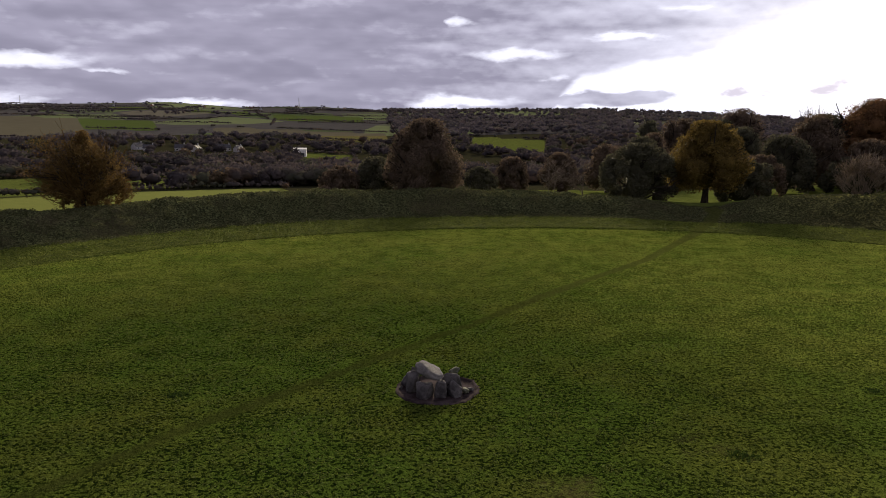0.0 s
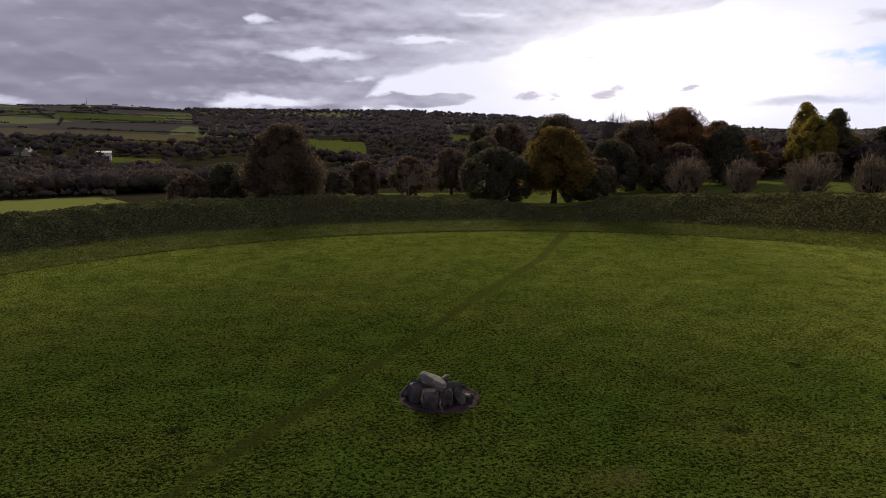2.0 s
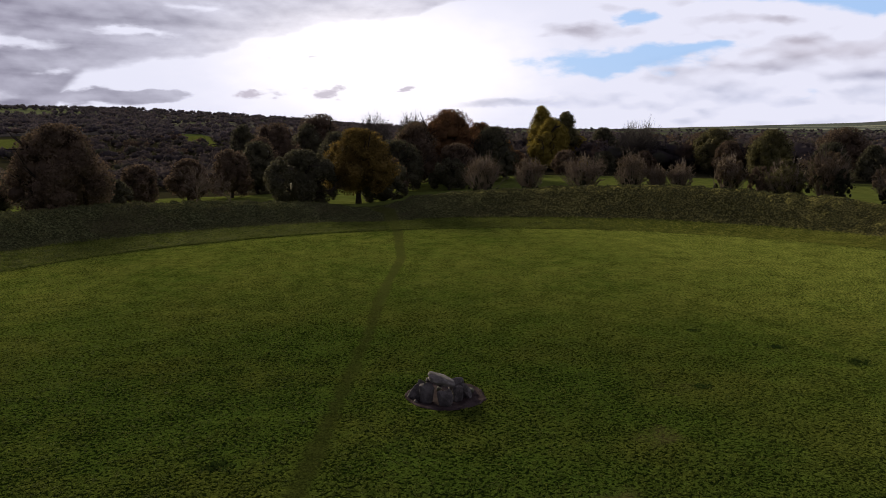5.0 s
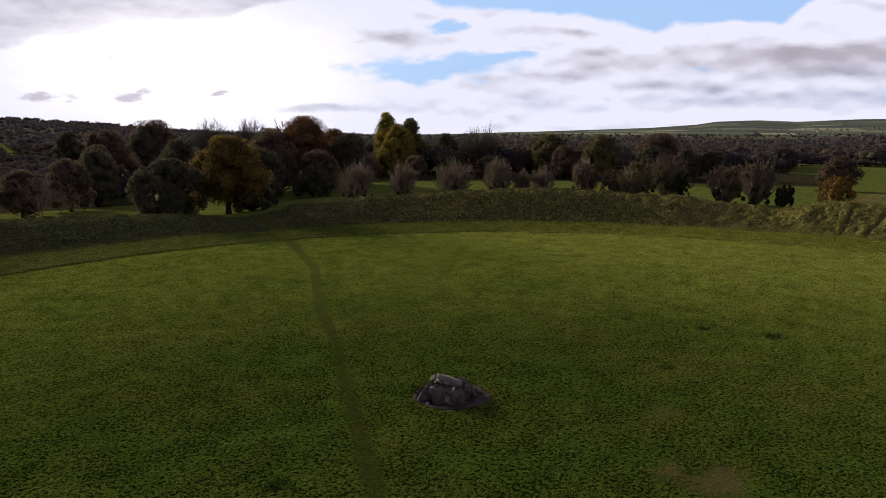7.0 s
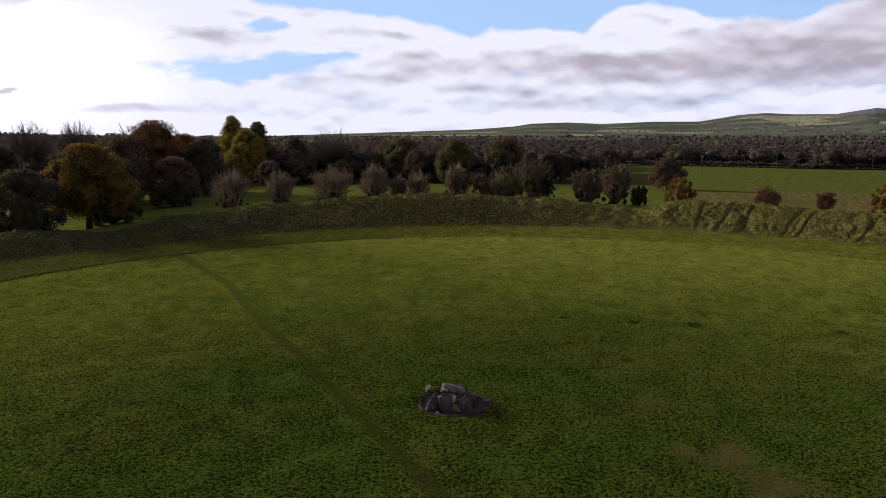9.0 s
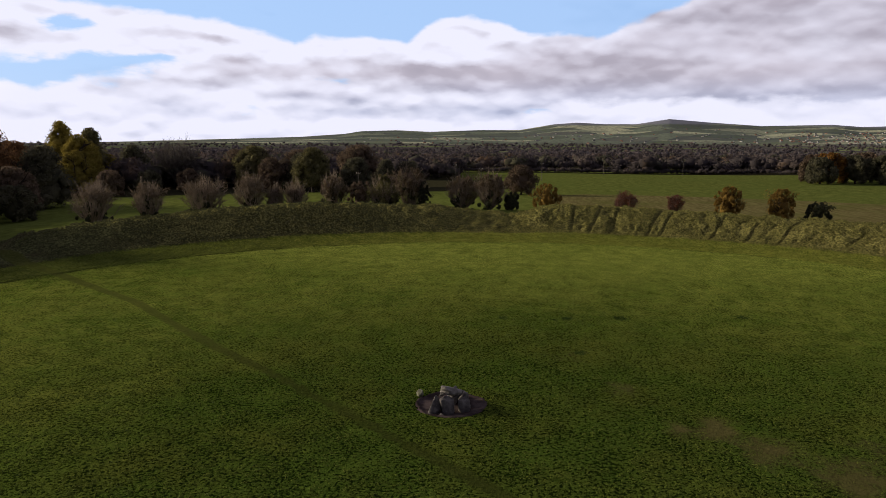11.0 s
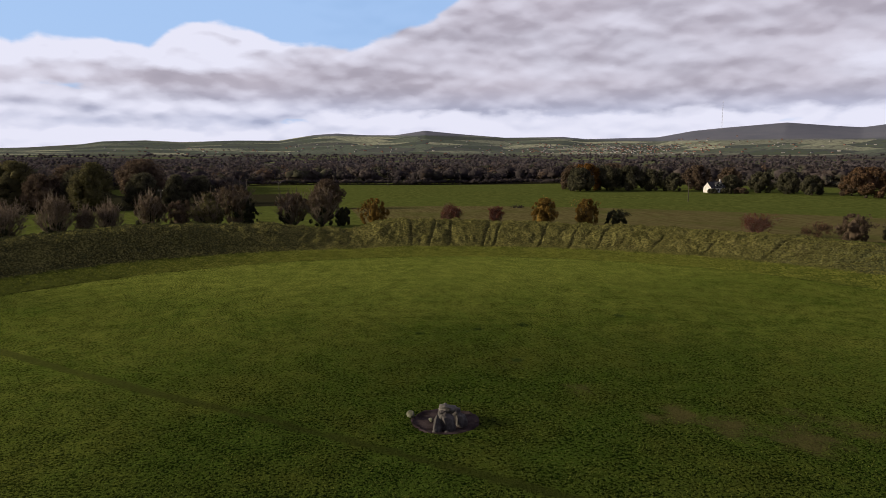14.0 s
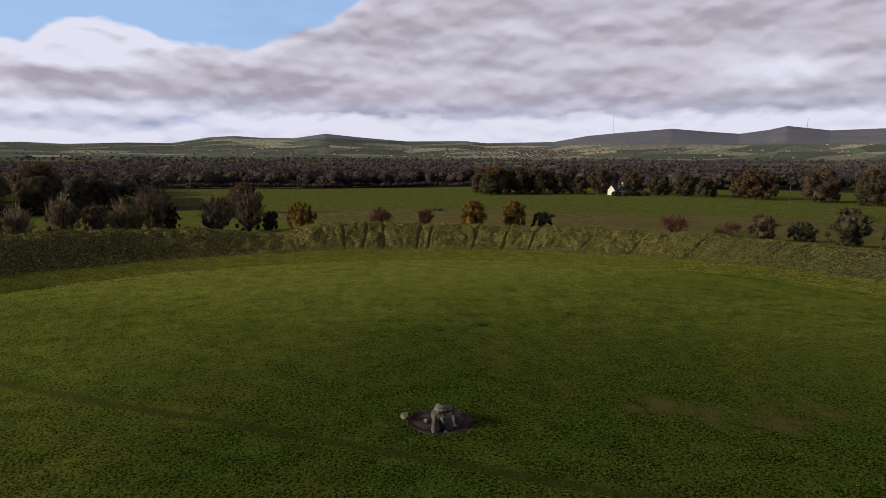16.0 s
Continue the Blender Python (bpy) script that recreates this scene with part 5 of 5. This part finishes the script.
def roof_mesh(size, eave, ridge, over, mat):
    l, w = size[0] / 2 + over, size[1] / 2
    slope = (ridge - eave) / w
    bm = bmesh.new()
    for s in (-1, 1):
        y0, z0 = s * (w + over), eave - slope * over
        v = [bm.verts.new(p) for p in ((-l, y0, z0 + 0.05), (l, y0, z0 + 0.05), (l, 0, ridge + 0.05), (-l, 0, ridge + 0.05),
                                       (-l, y0, z0 + 0.25), (l, y0, z0 + 0.25), (l, 0, ridge + 0.27), (-l, 0, ridge + 0.27))]
        for q in ((0, 1, 2, 3), (7, 6, 5, 4), (0, 4, 5, 1), (1, 5, 6, 2), (2, 6, 7, 3), (3, 7, 4, 0)):
            bm.faces.new([v[i] for i in q])
    bmesh.ops.recalc_face_normals(bm, faces=bm.faces)
    return bm_mesh("roof", bm, mat)


def house(at, turn, size, eave, ridge, wall="white", roof="slate", label="white house with slate roof", group="", dormers=0):
    ob = thing("house", label, "house", pose(at[0], at[1], ground_z(*at) - 0.1, 0, 0, turn), group)
    part("wall", gable("wall", size, eave, ridge, MAT[wall]), ob)
    part("roof", roof_mesh(size, eave, ridge, 0.3, MAT[roof]), ob)
    l, w = size[0] / 2, size[1] / 2
    chim = part("chimney", box("chimney", (0.9, 0.7, 1.8), MAT[wall], (l * 0.8, 0, ridge + 0.5), 0.04), ob)
    n = max(int(size[0] / 3.2), 2)
    for side in (-1, 1):
        for i in range(n):
            x = -l + (i + 0.5) * size[0] / n
            win = part("window", box("window", (1.3, 0.12, 1.3), MAT["white"], (x, side * (w + 0.03), eave * 0.5), 0.0), ob)
            part("pane", box("pane", (1.1, 0.06, 1.1), MAT["glass"], (x, side * (w + 0.10), eave * 0.5), 0.0), win)
    for i in range(dormers):
        x = -l * 0.1 + i * 3.2
        d = part("dormer", gable("dormer", (1.0, 2.2), 1.3, 2.2, MAT[wall]), ob)
        d.matrix_local = pose(x, -w * 0.72, eave + 0.3, 0, 0, 90)
        part("pane", box("pane", (0.06, 1.3, 1.0), MAT["glass"], (-0.55, 0, 0.8)), d)
        part("dormer_roof", roof_mesh((1.6, 2.2), 1.3, 2.2, 0.25, MAT[roof]), d)
    return ob


house((322, -156), -70, (11.0, 5.4), 3.0, 5.9, "white", "slate", "white gabled house with dark slate roof and two dormers among trees", dormers=2)
for at, turn, size in [((-226, 584), 20, (8, 6)), ((-241, 600), 65, (9, 6)), ((-205, 596), 10, (8, 6)), ((-190, 590), 80, (7, 6)), ((-172, 606), 30, (10, 6)), ((-158, 598), 70, (7, 6))]:
    house(at, turn, size, 2.8, 5.4, "harl", "slate", "pale house in the valley village", "village houses")
for i in range(26):
    az = -6 + i * 1.35 + math.sin(i * 2.3)
    at = place(az, 2350 + 140 * math.sin(i * 1.7))
    house(at, i * 47 % 180, (10, 7), 3.2, 6.0, "harl" if i % 3 else "brick", "slate", "small house on the far ridge", "ridge houses")


def barn():
    ob = thing("barn", "white flat-fronted farm shed in a field", "barn", pose(-100, 556, ground_z(-100, 556) - 0.1, 0, 0, 8))
    part("wall", gable("wall", (9.5, 12), 5.6, 6.6, MAT["white"]), ob)
    part("roof", roof_mesh((9.5, 12), 5.6, 6.6, 0.3, MAT["white"]), ob)
    part("door", box("door", (3.6, 0.2, 3.2), MAT["slate"], (1.5, -6.05, 1.6)), ob, "dark open doorway")


barn()


def pole(at, h, label="timber power pole standing in the field", arm=True):
    ob = thing("power_pole", label, "pole", pose(at[0], at[1], ground_z(*at) - 0.3, 0, 0, 60), "power poles")
    part("post", np_mesh("post", *sticks([(0, 0, 0)], [(0, 0, h)], [0.17], [0.11], 8), MAT["timber"], True), ob)
    if arm:
        part("crossarm", box("crossarm", (1.9, 0.12, 0.14), MAT["timber"], (0, 0, h - 0.5)), ob)
        for x in (-0.85, 0, 0.85):
            part("insulator", np_mesh("insulator", *sticks([(x, 0, h - 0.43)], [(x, 0, h - 0.15)], [0.07], [0.04], 6), MAT["ceramic"]), ob)


for at, h in [((251, -104), 9.5), ((216, -183), 10.5), ((333, 55), 10.0), ((169, 105), 9.5), ((300, 96), 10.0), ((420, 20), 10), ((430, -30), 10), ((262, 78), 9.5)]:
    pole(at, h)


def mast(az, r, h):
    at = place(az, r)
    ob = thing("radio_mast", "tall thin lattice radio mast on the skyline", "mast", pose(at[0], at[1], ground_z(*at) - 1))
    ob_w = 1.3
    c = [(-ob_w, -ob_w), (ob_w, -ob_w), (0, ob_w)]
    for x, y in c:
        part("leg", np_mesh("leg", *sticks([(x, y, 0)], [(x * 0.6, y * 0.6, h)], [0.35], [0.25], 5), MAT["steel"]), ob)
    k = 24
    z = np.linspace(0, h, k + 1)
    p0 = [(*c[i % 3], z[i]) for i in range(k)]
    p1 = [(*c[(i + 1) % 3], z[i + 1]) for i in range(k)]
    part("lattice", np_mesh("lattice", *sticks(p0, p1, np.full(k, 0.18), np.full(k, 0.18), 4), MAT["steel"]), ob)


mast(-119.8, 4280, 150)
mast(10.6, 2560, 30)
mast(29.8, 2560, 26)
mast(-133.5, 4250, 60)


def brush_pile():
    rng = np.random.default_rng(5)
    at = (209, -14)
    ob = thing("brush_pile", "dark heap of cut branches in the field", "brush pile", pose(*at, ground_z(*at) - 0.05))
    a = rng.normal(0, [1.5, 1.0, 0.0], (60, 3))
    b = a + rng.normal(0, [0.9, 0.9, 0.3], (60, 3)) + [0, 0, 0.9]
    a, b = np.maximum(a, [-9, -9, 0]), np.maximum(b, [-9, -9, 0.05])
    for i in range(26):
        part("branch", np_mesh("branch", *sticks(a[i:i + 1], b[i:i + 1], [0.13], [0.05], 5), MAT["bark"]), ob)


brush_pile()


def town():
    """The houses of the town below the hills, in one mesh for each wall colour."""
    rng = np.random.default_rng(9)
    for name, mat, count in (("town_houses", "harl", 330), ("town_terraces", "brick", 260)):
        az = rng.uniform(-140, -72, count)
        az = np.where(rng.random(count) < 0.6, rng.normal(-112, 4.5, count), az)
        r = rng.uniform(3050, 3650, count) + 250 * (rng.random(count) < 0.25)
        x, y = CX - r * np.sin(np.radians(az)), CY + r * np.cos(np.radians(az))
        z = height(x, y) - 0.5
        l, w, e = rng.uniform(6, 13, count), rng.uniform(4, 6, count), rng.uniform(2.4, 4.0, count)
        t = rng.uniform(0, 3.14, count)
        ca, sa = np.cos(t), np.sin(t)
        V = []
        for sx, sy, k in ((-1, -1, 0), (-1, 1, 0), (1, 1, 0), (1, -1, 0), (-1, -1, 1), (-1, 1, 1), (1, 1, 1), (1, -1, 1), (-1, 0, 2), (1, 0, 2)):
            px, py = sx * l / 2, sy * w / 2
            V.append(np.stack([x + px * ca - py * sa, y + px * sa + py * ca, z + (0 if k == 0 else e if k == 1 else e + w * 0.45)], -1))
        V = np.stack(V, 1).reshape(-1, 3)
        base = (np.arange(count) * 10)[:, None]
        quads = np.concatenate([base + np.array(q) for q in ((0, 3, 7, 4), (2, 1, 5, 6), (1, 0, 4, 5), (3, 2, 6, 7), (4, 7, 9, 8), (6, 5, 8, 9))])
        tri = np.concatenate([base + np.array(q) for q in ((5, 4, 8, 8), (7, 6, 9, 9))])[:, :3]
        me = bpy.data.meshes.new(name)
        me.from_pydata(V.tolist(), [], quads.tolist() + tri.tolist())
        me.materials.append(MAT[mat]), me.materials.append(MAT["slate"])
        idx = np.zeros(len(quads) + len(tri), np.int32)
        idx[4 * count:6 * count] = 1
        me.polygons.foreach_set("material_index", idx)
        tagged(new(name, me), "scattered houses of the town under the hills", "town", kind="stuff")


town()


# ---------------------------------------------------------------- grass
def blades(x, y, tall, wide, rng, k=3):
    n = len(x)
    z = height(x, y)
    out = []
    for _ in range(k):
        a = rng.uniform(0, math.tau, n)
        o = rng.normal(0, 0.35, (n, 2)) * wide[:, None]
        lean = rng.normal(0, 0.45, (n, 2)) * tall[:, None]
        h = tall * rng.uniform(0.6, 1.1, n)
        dx, dy = np.cos(a) * wide * 0.5, np.sin(a) * wide * 0.5
        bx, by = x + o[:, 0], y + o[:, 1]
        out.append(np.stack([np.stack([bx - dx, by - dy, z - 0.03], -1), np.stack([bx + dx, by + dy, z - 0.03], -1),
                             np.stack([bx + lean[:, 0], by + lean[:, 1], z + h], -1)], 1))
    v = np.concatenate(out).reshape(-1, 3)
    return v, np.arange(len(v)).reshape(-1, 3)


def mounds(x, y, tall, wide, rng, k):
    """Tussocks: blades that spread outwards from each middle."""
    n = len(x)
    out = []
    for i in range(k):
        a = i * math.tau / k + rng.uniform(-0.5, 0.5, n)
        o = wide * rng.uniform(0.05, 0.45, n)
        bx, by = x + np.cos(a) * o, y + np.sin(a) * o
        z = height(bx, by)
        h = tall * rng.uniform(0.55, 1.1, n)
        s = wide * rng.uniform(0.35, 0.6, n)
        tx, ty = bx + np.cos(a) * s, by + np.sin(a) * s
        dx, dy = -np.sin(a) * wide * 0.26, np.cos(a) * wide * 0.26
        out.append(np.stack([np.stack([bx - dx, by - dy, z + h * 0.75], -1), np.stack([bx + dx, by + dy, z + h * 0.8], -1), np.stack([tx, ty, z + h * 0.05], -1)], 1))
    v = np.concatenate(out).reshape(-1, 3)
    return v, np.arange(len(v)).reshape(-1, 3)


def tussocks():
    rng = np.random.default_rng(15)
    n = 44000
    az, r = rng.uniform(-175, 62, n), np.sqrt(rng.uniform(85 ** 2, 103 ** 2, n))
    x, y = CX - r * np.sin(np.radians(az)), CY + r * np.cos(np.radians(az))
    ok = (fbm(x / 2.2, y / 2.2, 2, 3) > -0.12) & (np.abs(x - np.interp(y, PATH_Y, PATH_X)) > 2.0)
    for top, foot in GROOVES:
        line = foot + (top - foot) * np.clip((r - TOE_R) / (CREST_R - TOE_R), 0, 1) + 0.25 * fbm(r / 3.0, r * 0 + top, 2, 5)
        ok &= np.abs(az - line) > 0.14
    # Sun's side of the bank takes the brighter colour copy, the rest the darker.
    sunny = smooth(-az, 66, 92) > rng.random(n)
    for mat, pick, label in (("shade_side", ok & ~sunny, "tussocky grass on the earth bank, coloured darker for shade"), ("grass", ok & sunny, "tussocky grass on the earth bank, coloured brighter for sunlight")):
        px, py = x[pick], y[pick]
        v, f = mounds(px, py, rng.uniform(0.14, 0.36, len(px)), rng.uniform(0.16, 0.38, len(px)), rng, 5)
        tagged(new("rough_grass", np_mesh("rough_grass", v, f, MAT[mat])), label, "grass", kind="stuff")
    n = 130000
    a, r = rng.uniform(0, math.tau, n), 75 * np.sqrt(rng.random(n))
    x, y = CX + r * np.cos(a), CY + r * np.sin(a)
    worn = np.zeros(n)
    for bx, by, ra, rb, w in BARE:
        worn = np.maximum(worn, w * np.exp(-((x - bx) / ra) ** 2 - ((y - by) / rb) ** 2))
    near = np.interp(np.hypot(x + 10, y - 38), [26, 80], [1.0, 0.0])
    ok = (np.hypot(x - HOLLOW[0], y - HOLLOW[1]) > 2.62) & (fbm(x / 0.6, y / 0.6, 2, 4) > -0.2) & (np.abs(x - np.interp(y, PATH_Y, PATH_X)) > 1.3 * rng.uniform(0.6, 1.5, n))
    ok &= (rng.random(n) > worn * 1.4) & (rng.random(n) < near)
    x, y = x[ok], y[ok]
    v, f = mounds(x, y, rng.uniform(0.06, 0.14, len(x)), rng.uniform(0.12, 0.26, len(x)), rng, 3)
    tagged(new("lawn_tufts", np_mesh("lawn_tufts", v, f, MAT["turf"])), "short tufts of mown grass over the lawn", "grass", kind="stuff")
    n = 30000
    az, r = rng.uniform(-175, 62, n), rng.uniform(75.3, 86, n)
    x, y = CX - r * np.sin(np.radians(az)), CY + r * np.cos(np.radians(az))
    ok = np.abs(x - np.interp(y, PATH_Y, PATH_X)) > 1.5 * rng.uniform(0.7, 1.5, n)
    x, y, n = x[ok], y[ok], int(ok.sum())
    # Verge blades split likewise into a sunlit and a shaded colour.
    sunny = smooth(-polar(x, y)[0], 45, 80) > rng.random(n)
    for mat, pick, label in (("verge", ~sunny, "uncut grass below the bank, coloured darker for shade"), ("sun_side_verge", sunny, "uncut grass below the bank, coloured brighter yellow-green for sunlight")):
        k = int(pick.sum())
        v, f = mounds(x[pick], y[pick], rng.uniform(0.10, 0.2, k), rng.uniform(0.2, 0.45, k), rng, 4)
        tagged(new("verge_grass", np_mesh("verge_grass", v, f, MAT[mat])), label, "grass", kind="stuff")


tussocks()


def clumps():
    """Single dark clumps and scrapes on the lawn."""
    rng = np.random.default_rng(21)
    for x, y, s, label in [(-16.0, 44.5, 1.0, "dark nettle clump in the lawn"), (26.7, 44.2, 0.8, "dark clump of coarse grass in the lawn"), (27.9, 37.2, 1.0, "dark clump of coarse grass in the lawn"),
                           (29.2, 31.4, 1.2, "dark clump of coarse grass in the lawn"), (14.8, 35.8, 0.9, "dark clump of coarse grass in the lawn"),
                           (32.3, 18.0, 1.0, "dark clump of coarse grass in the lawn"), (27.1, 38.6, 0.5, "dark clump of coarse grass in the lawn")]:
        n = int(90 * s)
        ox, oy = rng.normal(0, 0.42 * s, n), rng.normal(0, 0.30 * s, n)
        v, f = blades(x + ox, y + oy, rng.uniform(0.08, 0.16, n) * s, rng.uniform(0.06, 0.12, n), rng)
        v -= np.array([x, y, ground_z(x, y)])
        ob = new("grass_clump", np_mesh("grass_clump", v, f, MAT["nettle"]))
        ob.location = (x, y, ground_z(x, y))
        tagged(ob, label, "grass clump", "clumps on the lawn", "stuff")


clumps()
